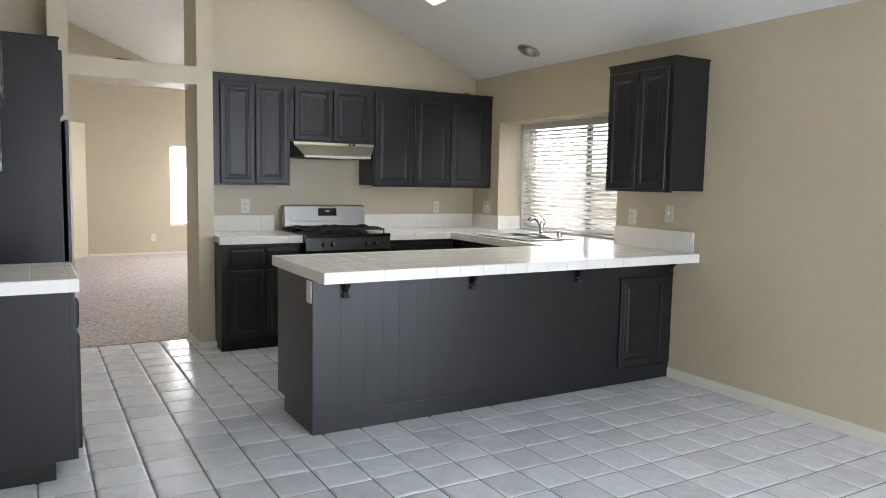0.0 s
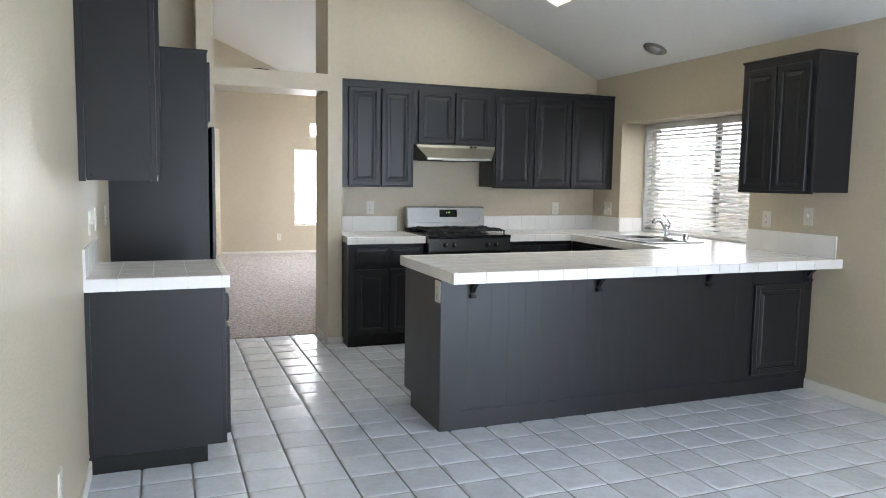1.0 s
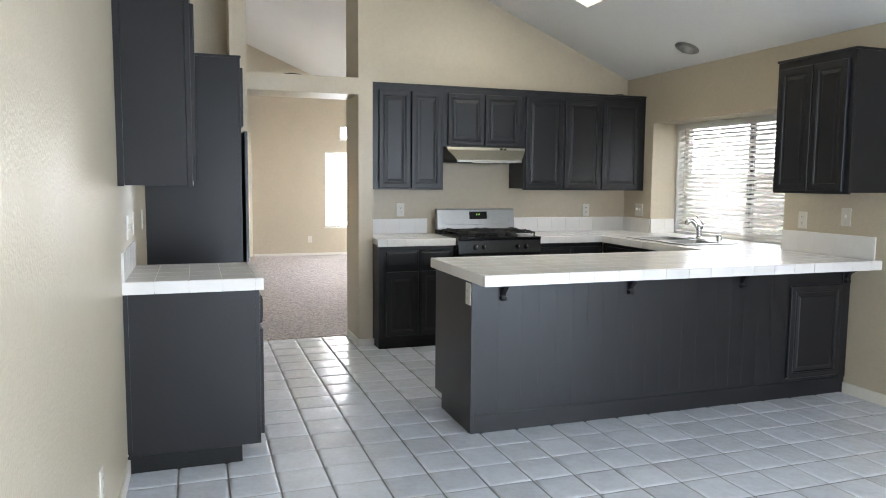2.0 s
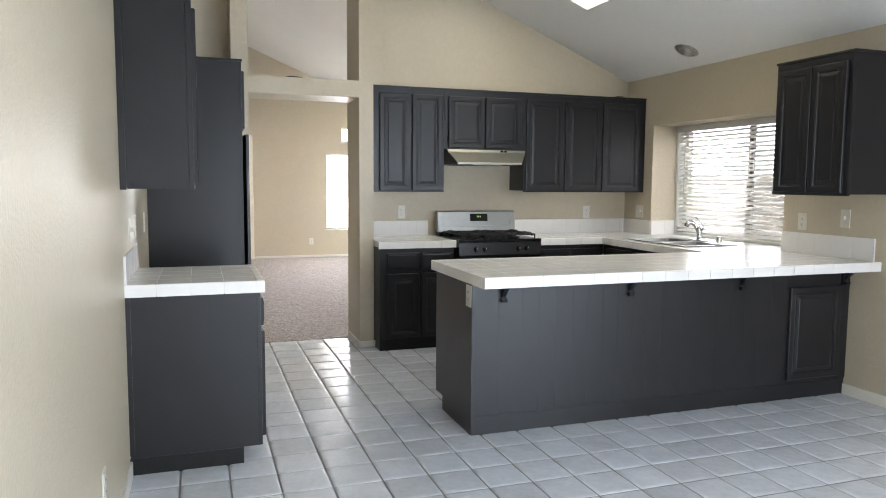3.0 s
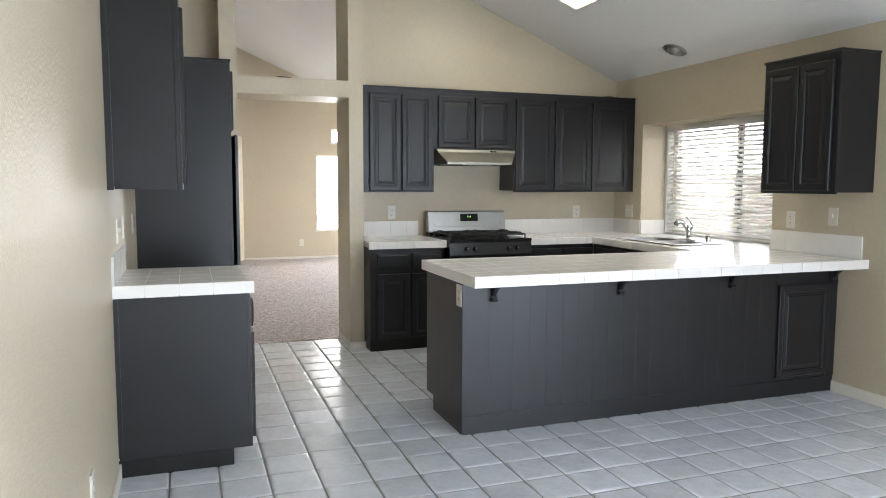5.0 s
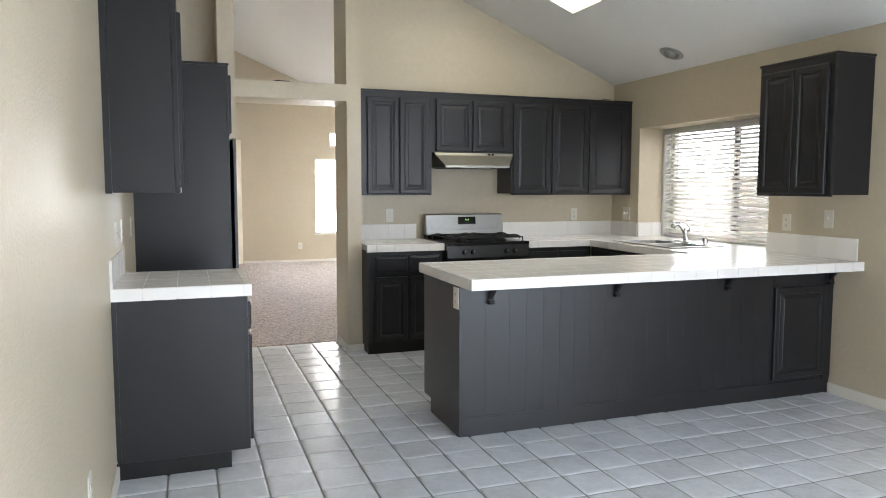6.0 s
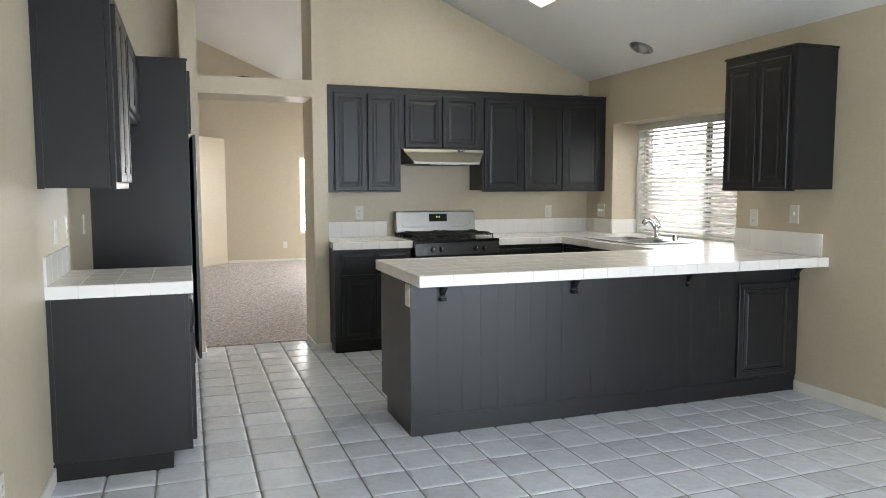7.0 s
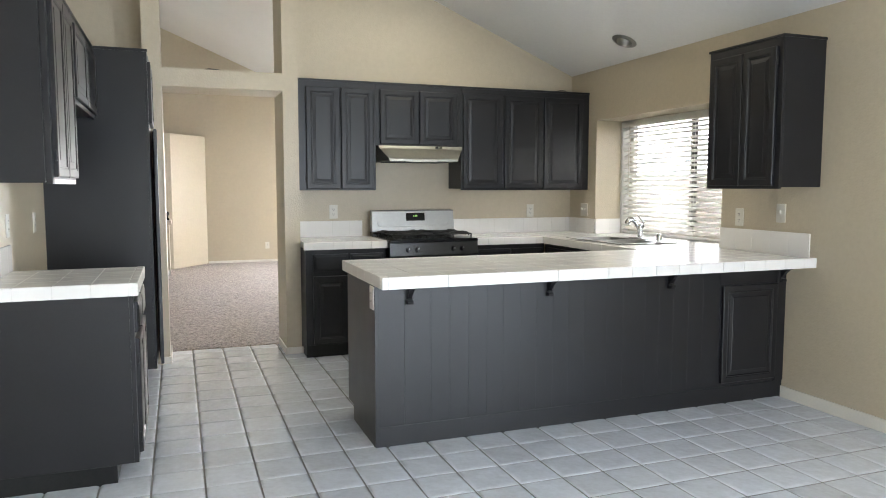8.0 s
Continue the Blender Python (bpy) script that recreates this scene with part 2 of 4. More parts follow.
# ---- structure ----
ground = structure("ground", boxes((-30, 40, -30, 45, -0.30, -0.12)), material("garden_ground", (0.25, 0.24, 0.2), 0.9, vary=0.2), "dry bare ground round the house", "ground")
floor = structure("floor", boxes((LX - 0.1, WX + 0.1, SOUTH - 0.1, 6.400, -0.10, 0.0)), GROUT, "grey ceramic tile floor with dark grout", "floor")

bm = bmesh.new()
bmesh.ops.create_grid(bm, x_segments=60, y_segments=60, size=0.5, matrix=Matrix.Translation(((LIVW + WX) / 2, (6.400 + FAR) / 2, 0.010)) @ Matrix.Diagonal((WX - LIVW, FAR - 6.400, 1, 1)))
for v in bm.verts:
    v.co.z += 0.004 * noise.noise(v.co * 3.0)
low = bmesh.ops.extrude_face_region(bm, geom=bm.faces[:])
for v in low["geom"]:
    if isinstance(v, bmesh.types.BMVert):
        v.co.z = -0.1
carpet = tagged(new("carpet", mesh_of("carpet", bm, CARPET)), "mottled brown-grey cut-pile carpet in the living room", "carpet", "", "structure")

# ceiling: two slopes in one slab with the well of the skylight cut in
bm = bmesh.new()
SK = (2.58, 3.357, 4.30, 5.503)             # skylight: x0, x1, y0, y1


def slab(bm, x0, x1, y0, y1):
    prism(bm, [(x0, roof(x0)), (x1, roof(x1)), (x1, roof(x1) + 0.16), (x0, roof(x0) + 0.16)], "y", y0, y1)


for a in ((RIDGE, SK[0], SOUTH - 0.12, FAR + 0.12), (SK[1], 4.95, SOUTH - 0.12, FAR + 0.12), (SK[0], SK[1], SOUTH - 0.12, SK[2]), (SK[0], SK[1], SK[3], FAR + 0.12), (LIVW - 0.15, RIDGE, SOUTH - 0.12, FAR + 0.12)):
    slab(bm, *a)
structure("ceiling", bm, CEIL, "white textured vaulted ceiling", "ceiling")


def wall_xz(name, y0, y1, x0, x1, holes=(), z1=None, mat=None, label="beige textured painted wall"):
    """A wall along x whose top follows the roof; holes: x0, x1, z0, z1."""
    bm = bmesh.new()
    cuts = sorted({x0, x1, *[h[0] for h in holes], *[h[1] for h in holes], *([RIDGE] if x0 < RIDGE < x1 else [])})
    for a, b in zip(cuts, cuts[1:]):
        tops = (roof(a) + 0.02, roof(b) + 0.02) if z1 is None else (z1, z1)
        levels, z = [], 0.0
        for h in sorted(holes, key=lambda q: q[2]):
            if h[0] <= a and b <= h[1]:
                if h[2] > z:
                    levels.append((z, h[2]))
                z = h[3]
        for c, d in levels:
            prism(bm, [(a, c), (b, c), (b, d), (a, d)], "y", y0, y1)
        if z < 50:
            prism(bm, [(a, z), (b, z), (b, tops[1]), (a, tops[0])], "y", y0, y1)
    return structure(name, bm, mat or WALL, label, "wall")


def wall_yz(name, x0, x1, y0, y1, top, holes=(), label="beige textured painted wall"):
    """A wall along y; holes: y0, y1, z0, z1."""
    bm = bmesh.new()
    cuts = sorted({y0, y1, *[h[0] for h in holes], *[h[1] for h in holes]})
    for a, b in zip(cuts, cuts[1:]):
        z = 0.0
        for h in sorted(holes, key=lambda q: q[2]):
            if h[0] <= a and b <= h[1]:
                if h[2] > z:
                    box(bm, x0, x1, a, b, z, h[2])
                z = h[3]
        box(bm, x0, x1, a, b, z, top)
    return structure(name, bm, WALL, label, "wall")


WIN = (4.328, 5.940, 0.86, 1.925)
wall_yz("wall_east", WX, WX + 0.44, SOUTH - 0.12, FAR + 0.12, 2.39, [WIN, (-2.4, -0.3, 0.02, 2.06), (10.3, 12.7, 0.6, 2.1)])
wall_yz("wall_west", LX - 0.1, LX, SOUTH - 0.12, WY + 0.09, 4.27)
wall_xz("wall_south", SOUTH - 0.12, SOUTH, LX - 0.1, WX, [(1.0, 3.8, 0.02, 2.06)])
wall_xz("wall_north", WY, WY + 0.09, 1.675, WX)
wall_xz("wall_alcove", WY, WY + 0.09, LX, 0.566)
wall_xz("wall_living_south", WY, WY + 0.09, LIVW, LX - 0.1)
LWIN = (2.523, 3.42, 0.515, 1.88)
LWIN2 = (2.80, 3.22, 2.10, 2.36)
wall_xz("wall_living_north", FAR, FAR + 0.12, LIVW - 0.15, WX, [LWIN, LWIN2])
wall_yz("wall_living_west", LIVW - 0.12, LIVW, WY, FAR, 3.42, [(8.4, 10.8, 0.6, 2.1)])

# framed opening between kitchen and living room: two posts and a beam, open above to the ceiling
bm = bmesh.new()
for x0, x1 in ((0.566, 0.690), (1.557, 1.675)):
    prism(bm, [(x0, 0), (x1, 0), (x1, roof(x1) + 0.02), (x0, roof(x0) + 0.02)], "y", POST_F, POST_B)
    prism(bm, [(x0 + 0.002, 0), (x1 - 0.002, 0), (x1 - 0.002, roof(x1) + 0.02), (x0 + 0.002, roof(x0) + 0.02)], "y", POST_B, WY + 0.088)
box(bm, 0.690, 1.557, POST_F, POST_B, 2.064, 2.197)
structure("wall_opening", bm, WALL, "beige framed opening with two posts and a beam", "wall")


def baseboard(x0, x1, y0, y1, h=0.075):
    bm = boxes((x0, x1, y0, y1, 0.0, h), bevel=0.004)
    return structure("baseboard", bm, TRIM, "off-white painted baseboard", "baseboard")


baseboard(WX - 0.012, WX, SOUTH, 3.742)
baseboard(LX, LX + 0.012, SOUTH, 3.735)
baseboard(1.547, 1.687, POST_F - 0.012, POST_F, 0.06)
baseboard(1.545, 1.557, POST_F - 0.012, 6.400, 0.06)
baseboard(0.635, 0.700, POST_F - 0.012, POST_F, 0.06)
baseboard(0.690, 0.702, POST_F, 6.400, 0.06)
baseboard(1.25, WX, FAR - 0.012, FAR, 0.05)
baseboard(1.675, WX, WY + 0.09, WY + 0.102, 0.085)


# floor tiles (built near the end of the file: see floor_tiles)
JOINT = 0.0075
COLS = [LX, 0.196, 0.4145, 0.630, 0.855, 1.087, 1.308, 1.527, 1.745, 1.961] + [2.178 + 0.2145 * k for k in range(10)] + [4.325]
ROWS_Y = [4.232 + 0.2262 * k for k in range(-39, 10)] + [6.397]

# painted caulk line where the cabinet end meets the west wall
structure("trim", boxes((LX, LX + 0.004, 3.734, 3.737, 0.09, 0.85)), TRIM, "thin white caulk line beside the cabinet", "trim")

# ---- skylight, recessed light ----
sx, sy = (SK[0] + SK[1]) / 2, (SK[2] + SK[3]) / 2
light = thing("skylight", (sx, sy, roof(sx)), "glowing cream skylight panel set in the sloped ceiling", "skylight")
bm = bmesh.new()
prism(bm, [(SK[0], roof(SK[0]) + 0.05), (SK[1], roof(SK[1]) + 0.05), (SK[1], roof(SK[1]) + 0.06), (SK[0], roof(SK[0]) + 0.06)], "y", SK[2], SK[3])
part("diffuser", bm, DIFFUSER, light, "bright translucent panel")
bm = bmesh.new()
for x0, x1, y0, y1 in ((SK[0], SK[0] + 0.02, SK[2], SK[3]), (SK[1] - 0.012, SK[1], SK[2], SK[3]), (SK[0], SK[1], SK[2], SK[2] + 0.012), (SK[0], SK[1], SK[3] - 0.012, SK[3])):
    prism(bm, [(x0, roof(x0) + 0.002), (x1, roof(x1) + 0.002), (x1, roof(x1) + 0.05), (x0, roof(x0) + 0.05)], "y", y0, y1)
part("frame", bm, TRIM, light)

CX, CY = 4.105, 5.200
tiltm = Matrix.Translation((CX, CY, roof(CX))) @ Euler((0, math.atan(SLOPE), 0)).to_matrix().to_4x4()
can = thing("recessed_light", (CX, CY, roof(CX)), "nickel eyeball recessed light in the sloped ceiling", "ceiling light")
bm = bmesh.new()
rad = [(0.060, 0.0), (0.098, 0.0), (0.100, -0.004), (0.092, -0.011), (0.070, -0.013), (0.062, -0.006)]
rings = [[bm.verts.new((r * math.cos(2 * math.pi * k / 40), r * math.sin(2 * math.pi * k / 40), z)) for k in range(40)] for r, z in rad]
for a, b in zip(rings, rings[1:]):
    for k in range(40):
        bm.faces.new((a[k], a[(k + 1) % 40], b[(k + 1) % 40], b[k]))
bm.transform(tiltm)
part("trim_ring", bm, STEEL, can, smooth=True)
bm = bmesh.new()
bmesh.ops.create_uvsphere(bm, u_segments=28, v_segments=16, radius=0.064)
bmesh.ops.bisect_plane(bm, geom=bm.verts[:] + bm.edges[:] + bm.faces[:], plane_co=(0, 0, -0.048), plane_no=(0, 0, -1), clear_outer=True)
bm.transform(tiltm @ Matrix.Translation((0, 0, 0.012)) @ Euler((0.35, -0.5, 0)).to_matrix().to_4x4())
part("eyeball", bm, STEEL, can, smooth=True)
bm = bmesh.new()
cyl(bm, (0, 0, -0.03), (0, 0, -1), 0.040, 0.040, 0.008, 24)
bm.transform(tiltm @ Matrix.Translation((0, 0, 0.012)) @ Euler((0.35, -0.5, 0)).to_matrix().to_4x4())
part("lamp_face", bm, DARK, can)

# ---- kitchen window, blind, what lies outside ----
win = structure("window_1", boxes((WX + 0.38, WX + 0.41, WIN[0], WIN[1], WIN[2] + 0.001, WIN[2] + 0.05)), PLASTIC, "white framed sliding window with dark meeting stile over the sink", "window")
fx0, fx1 = WX + 0.365, WX + 0.415
part("window_frame", boxes((fx0, fx1, WIN[0], WIN[0] + 0.045, 0.912, WIN[3]), (fx0, fx1, WIN[1] - 0.045, WIN[1], 0.912, WIN[3]),
                           (fx0, fx1, WIN[0] + 0.045, WIN[1] - 0.045, WIN[3] - 0.045, WIN[3]), (fx0, fx1, WIN[0] + 0.045, WIN[1] - 0.045, 0.912, 0.955)), PLASTIC, win)
mid = 5.10
for s in (-1, 1):
    y0, y1 = sorted((mid + s * 0.006, mid + s * 0.018))
    part("meeting_stile", boxes((fx0 + 0.003, fx1 - 0.003, y0, y1, 0.955, WIN[3] - 0.045)), BRONZE, win)
part("interlock", boxes((fx0 + 0.006, fx1 - 0.006, mid - 0.006, mid + 0.006, 0.955, WIN[3] - 0.045)), PLASTIC, win)
part("side_strip", boxes((WX + 0.262, WX + 0.338, WIN[1] - 0.026, WIN[1], 0.908, WIN[3] - 0.003), bevel=0.002), SLAT, win)
for y0, y1 in ((WIN[0] + 0.045, mid - 0.018), (mid + 0.018, WIN[1] - 0.045)):
    p = part("pane", boxes((WX + 0.388, WX + 0.392, y0, y1, 0.955, WIN[3] - 0.045)), GLASS, win)
    p.visible_shadow = False

part("insect_screen", boxes((WX + 0.422, WX + 0.423, WIN[0] + 0.002, mid - 0.002, 0.912, WIN[3] - 0.002)), SCREEN, win, "grey insect screen over the sliding half")

blind = thing("window_blind", (WX + 0.30, 5.13, 0.905), "white two-inch slat blind, lowered with slats open", "blind")
BX = WX + 0.300
part("headrail", boxes((BX - 0.03, BX + 0.03, WIN[0] + 0.012, WIN[1] - 0.028, WIN[3] - 0.048, WIN[3] - 0.004), bevel=0.003), SLAT, blind)
part("valance", boxes((BX - 0.042, BX - 0.032, WIN[0] + 0.008, WIN[1] - 0.028, WIN[3] - 0.062, WIN[3] - 0.003), bevel=0.002), SLAT, blind)
nsl = 24
for k in range(nsl):
    z = 0.955 + k * (WIN[3] - 0.075 - 0.955) / (nsl - 1)
    bm = boxes((-0.025, 0.025, WIN[0] + 0.014, WIN[1] - 0.030, -0.0015, 0.0015))
    bm.transform(Matrix.Translation((BX, 0, z)) @ Euler((random.uniform(-0.001, 0.001), radians(-27 + random.uniform(-2, 2)), 0)).to_matrix().to_4x4())
    part("slat", bm, SLAT, blind)
part("bottom_rail", boxes((BX - 0.026, BX + 0.026, WIN[0] + 0.014, WIN[1] - 0.030, 0.910, 0.928), bevel=0.003), SLAT, blind)
for y in (4.48, 4.95, 5.35, 5.82):
    part("ladder_cord", boxes((BX - 0.028, BX - 0.0265, y - 0.002, y + 0.002, 0.92, WIN[3] - 0.05), (BX + 0.0265, BX + 0.028, y - 0.002, y + 0.002, 0.92, WIN[3] - 0.05)), SLAT, blind)
part("tilt_wand", cyl(bmesh.new(), (BX - 0.05, 5.80, 1.25), (0, 0, 1), 0.004, 0.004, 0.62, 10), PLASTIC, blind)

structure("backdrop", boxes((11.2, 11.25, -4, 22, -0.12, 9)), SKYEAST, "overexposed white daylight outside the windows", "backdrop")
structure("backdrop_living", boxes((-6, 12, 16.5, 16.55, -0.12, 7)), SKYLIVING, "overexposed white daylight outside the windows", "backdrop")
structure("backdrop_yard", boxes((-6, 12, -8.05, -8.0, -0.12, 7)), SKYWHITE, "overexposed white daylight outside the glass door", "backdrop")
yard_fence = thing("garden_fence", (7.6, 8.0, -0.12), "pale painted board fence across the side yard", "fence")
for k in range(64):
    y = 2.0 + k * 0.145
    part("board", boxes((7.60, 7.62, y, y + 0.138, -0.12, 1.52 + 0.01 * math.sin(k * 2.3))), FENCEPAINT, yard_fence)
for z in (0.25, 1.25):
    part("rail", boxes((7.62, 7.66, 2.0, 11.2, z, z + 0.09)), FENCEPAINT, yard_fence)
shrub = thing("garden_shrub", (6.7, 4.6, -0.12), "leafy green shrub outside the kitchen window", "shrub")
part("trunk", tube(bmesh.new(), [(6.7, 4.6, -0.14), (6.72, 4.62, 0.8), (6.7, 4.55, 2.1)], [0.05, 0.04, 0.015]), FENCE, shrub)
bm = bmesh.new()
for k in range(900):
    d = Vector((random.gauss(0, 0.32), random.gauss(0, 0.55), random.gauss(0, 0.28)))
    c = Vector((6.7, 4.6, 2.35)) + d
    q = Euler([random.uniform(0, 6.3) for _ in range(3)]).to_matrix()
    s = random.uniform(0.025, 0.06)
    bm.faces.new([bm.verts.new(c + q @ Vector(p)) for p in ((-s, 0, 0), (0, -s * 0.5, 0), (s, 0, 0), (0, s * 0.5, 0))])
part("crown", bm, LEAF, shrub)

# ---- glass door behind the walk ----
door = structure("door_1", boxes((1.00, 3.80, SOUTH - 0.11, SOUTH - 0.03, 0.0, 0.03)), BRONZE, "sliding glass door to the yard", "door")
part("door_frame", boxes((1.00, 1.05, SOUTH - 0.1, SOUTH - 0.03, 0.03, 2.06), (3.75, 3.80, SOUTH - 0.1, SOUTH - 0.03, 0.03, 2.06), (1.05, 3.75, SOUTH - 0.1, SOUTH - 0.03, 2.01, 2.06),
                         (2.37, 2.43, SOUTH - 0.09, SOUTH - 0.04, 0.03, 2.01)), BRONZE, door)

side_door = structure("door_2", boxes((WX + 0.10, WX + 0.20, -2.40, -0.30, 0.0, 0.03)), BRONZE, "glass side door to the yard", "door")
part("door_frame", boxes((WX + 0.10, WX + 0.18, -2.40, -2.35, 0.03, 2.06), (WX + 0.10, WX + 0.18, -0.35, -0.30, 0.03, 2.06), (WX + 0.10, WX + 0.18, -2.35, -0.35, 2.01, 2.06)), BRONZE, side_door)

# ---- cabinets ----
def carcass(name, parent, b, bevel=0.0015, mat=None):
    return part(name, boxes(b, bevel=bevel), mat or CAB, parent)


def wall_cabinet(x0, x1, z0, z1, doors, label, dz=(0.062, 0.012)):
    """An upper cabinet on the north wall; doors: x ranges."""
    f = WY - 0.314
    c = thing("wall_cabinet", ((x0 + x1) / 2, WY, z0), label, "cabinet", "upper cabinets")
    carcass("body", c, (x0, x1, f + 0.019, WY, z0 + 0.012, z1 - 0.002))
    part("face_frame", boxes((x0, x1, f, f + 0.019, z0, z1 - 0.002), bevel=0.002), CAB, c)
    part("top_trim", boxes((x0, x1, f - 0.008, f, z1 - 0.018, z1), bevel=0.003), CAB, c)
    for k, (a, b) in enumerate(doors):
        d = panel_door("door", c, (a, f, z0 + dz[1]), (1, 0, 0), (0, -1, 0), b - a, z1 - z0 - dz[0] - dz[1])
        hx = a - 0.005 if k == 0 else b + 0.005
        for hz in (z0 + 0.09, z1 - 0.14):
            hinge(d, (hx, f, hz), (0, -1, 0))
    return c


UB, UT = 1.302, 2.185
wall_cabinet(1.675, 2.318, UB, UT, [(1.747, 2.019), (2.029, 2.298)], "charcoal painted wall cabinet with two raised-panel doors")
wall_cabinet(2.318, 3.078, 1.670, UT, [(2.354, 2.689), (2.697, 3.037)], "short charcoal wall cabinet above the range hood")
wall_cabinet(3.078, WX, UB, UT, [(3.090, 3.461), (3.484, 3.855), (3.873, 4.264)], "charcoal wall cabinet with three raised-panel doors")

# cabinet on the east wall
rc = thing("wall_cabinet", (WX, 3.81, 1.318), "charcoal two-door wall cabinet beside the window", "cabinet", "upper cabinets")
carcass("body", rc, (4.039, WX, 3.515, 4.115, 1.328, 2.190))
part("face_frame", boxes((4.02, 4.039, 3.515, 4.115, 1.318, 2.190), bevel=0.002), CAB, rc)
part("top_trim", boxes((4.012, WX, 3.507, 4.123, 2.178, 2.194), bevel=0.003), CAB, rc)
for a, b in ((3.552, 3.808), (3.816, 4.085)):
    d = panel_door("door", rc, (4.02, b, 1.336), (0, -1, 0), (-1, 0, 0), b - a, 0.795)
    for hz in (1.42, 2.05):
        hinge(d, (4.02, a - 0.006 if a < 3.7 else b + 0.006, hz), (-1, 0, 0))


def base_cabinet(x0, x1, front, back, fronts, label, doors_to=0.0):
    """A base cabinet that faces south with drawers over doors; fronts: x ranges."""
    c = thing("base_cabinet", ((x0 + x1) / 2, back, 0), label, "cabinet", "base cabinets")
    carcass("body", c, (x0, x1, front + 0.019, back, 0.10, 0.855))
    part("face_frame", boxes((x0, x1, front, front + 0.019, 0.10, 0.855), bevel=0.002), CAB, c)
    part("toe_kick", boxes((x0 + 0.005, x1, front + 0.03, back, 0.0, 0.10)), TOEK, c)
    for a, b in fronts:
        panel_door("drawer_front", c, (a, front, 0.675), (1, 0, 0), (0, -1, 0), b - a, 0.135)
        panel_door("door", c, (a, front, 0.115), (1, 0, 0), (0, -1, 0), b - a, 0.525)
    return c


base_cabinet(1.680, 2.318, 5.790, WY, [(1.738, 2.010), (2.030, 2.295)], "charcoal base cabinet with drawers above raised-panel doors")
base_cabinet(3.085, 3.735, 5.790, WY, [(3.115, 3.41), (3.425, 3.715)], "charcoal base cabinet beside the range")
sb = thing("base_cabinet", (WX, 5.2, 0), "charcoal sink base cabinet under the window", "cabinet", "base cabinets")
carcass("side_panel", sb, (3.765, WX, 4.42, 4.438, 0.10, 0.855))
carcass("back_panel", sb, (WX - 0.02, WX, 4.44, WY, 0.10, 0.855))
part("face_frame", boxes((3.745, 3.764, 4.42, 5.788, 0.10, 0.855), bevel=0.002), CAB, sb)
part("toe_kick", boxes((3.80, 3.81, 4.42, 5.788, 0.0, 0.10)), TOEK, sb)
for y0, y1 in ((4.48, 4.88), (4.90, 5.30), (5.32, 5.72)):
    panel_door("door", sb, (3.745, y1, 0.115), (0, -1, 0), (-1, 0, 0), y1 - y0, 0.525)
    panel_door("drawer_front", sb, (3.745, y1, 0.675), (0, -1, 0), (-1, 0, 0), y1 - y0, 0.14)

# peninsula
PX, PF, PB = 1.683, 3.744, 4.345
pen = thing("peninsula_cabinet", (3.0, 4.05, 0), "long charcoal peninsula cabinet with plank-grooved back and panel", "cabinet")
carcass("body", pen, (PX + 0.018, 3.74, PF + 0.014, PB, 0.10, 0.853))
part("corner_body", boxes((3.742, WX, PF + 0.014, PB + 0.07, 0.0, 0.853)), CAB, pen)
bm = bmesh.new()
prism(bm, [(PF, 0.0), (4.225, 0.0), (4.225, 0.095), (PB + 0.005, 0.095), (PB + 0.005, 0.853), (PF, 0.853)], "x", PX, PX + 0.018)
part("end_panel", bm, CAB, pen)
part("toe_kick", boxes((PX + 0.018, 3.74, PF + 0.014, 4.215, 0.0, 0.10)), TOEK, pen)
seams = [PX + 0.018, 1.837, 1.98, 2.085, 2.19, 2.295, 2.39, 2.491, 2.589, 2.69, 2.786, 2.889, 3.035, 3.142, 3.293, 3.39, 3.491, 3.60, 3.704, 3.828]
for a, b in zip(seams, seams[1:]):
    bm = boxes((a + 0.0002, b - 0.0002, PF, PF + 0.014, 0.110, 0.853), bevel=0.0007)
    part("plank", bm, CAB, pen)
part("plinth", boxes((PX + 0.018, WX, PF - 0.001, PF + 0.014, 0.0, 0.109), bevel=0.0010), CAB, pen)
part("frame_panel", boxes((3.829, WX, PF, PF + 0.014, 0.112, 0.853), bevel=0.0015), CAB, pen)
panel_door("raised_panel", pen, (3.843, PF, 0.135), (1, 0, 0), (0, -1, 0), 0.42, 0.600, rail=0.05)
part("corner_post", boxes((4.270, WX - 0.002, PF - 0.010, PF, 0.112, 0.853), bevel=0.002), CAB, pen)


def corbel(x):
    """A small curved bracket under the overhang."""
    bm = bmesh.new()
    prof = [(PF, 0.853), (PF - 0.130, 0.853), (PF - 0.130, 0.838), (PF - 0.095, 0.832), (PF - 0.060, 0.818), (PF - 0.038, 0.798), (PF - 0.020, 0.770), (PF, 0.762)]
    prism(bm, prof, "x", x - 0.012, x + 0.012)
    prism(bm, [(PF, 0.760), (PF - 0.030, 0.760), (PF - 0.034, 0.748), (PF - 0.030, 0.738), (PF, 0.738)], "x", x - 0.018, x + 0.018)
    bmesh.ops.bevel(bm, geom=[e for e in bm.edges if abs(e.verts[0].co.x - e.verts[1].co.x) < 1e-6], offset=0.002, segments=1, affect="EDGES")
    part("corbel", bm, CAB, pen)


for x in (1.861, 2.661, 3.462, 4.298):
    corbel(x)

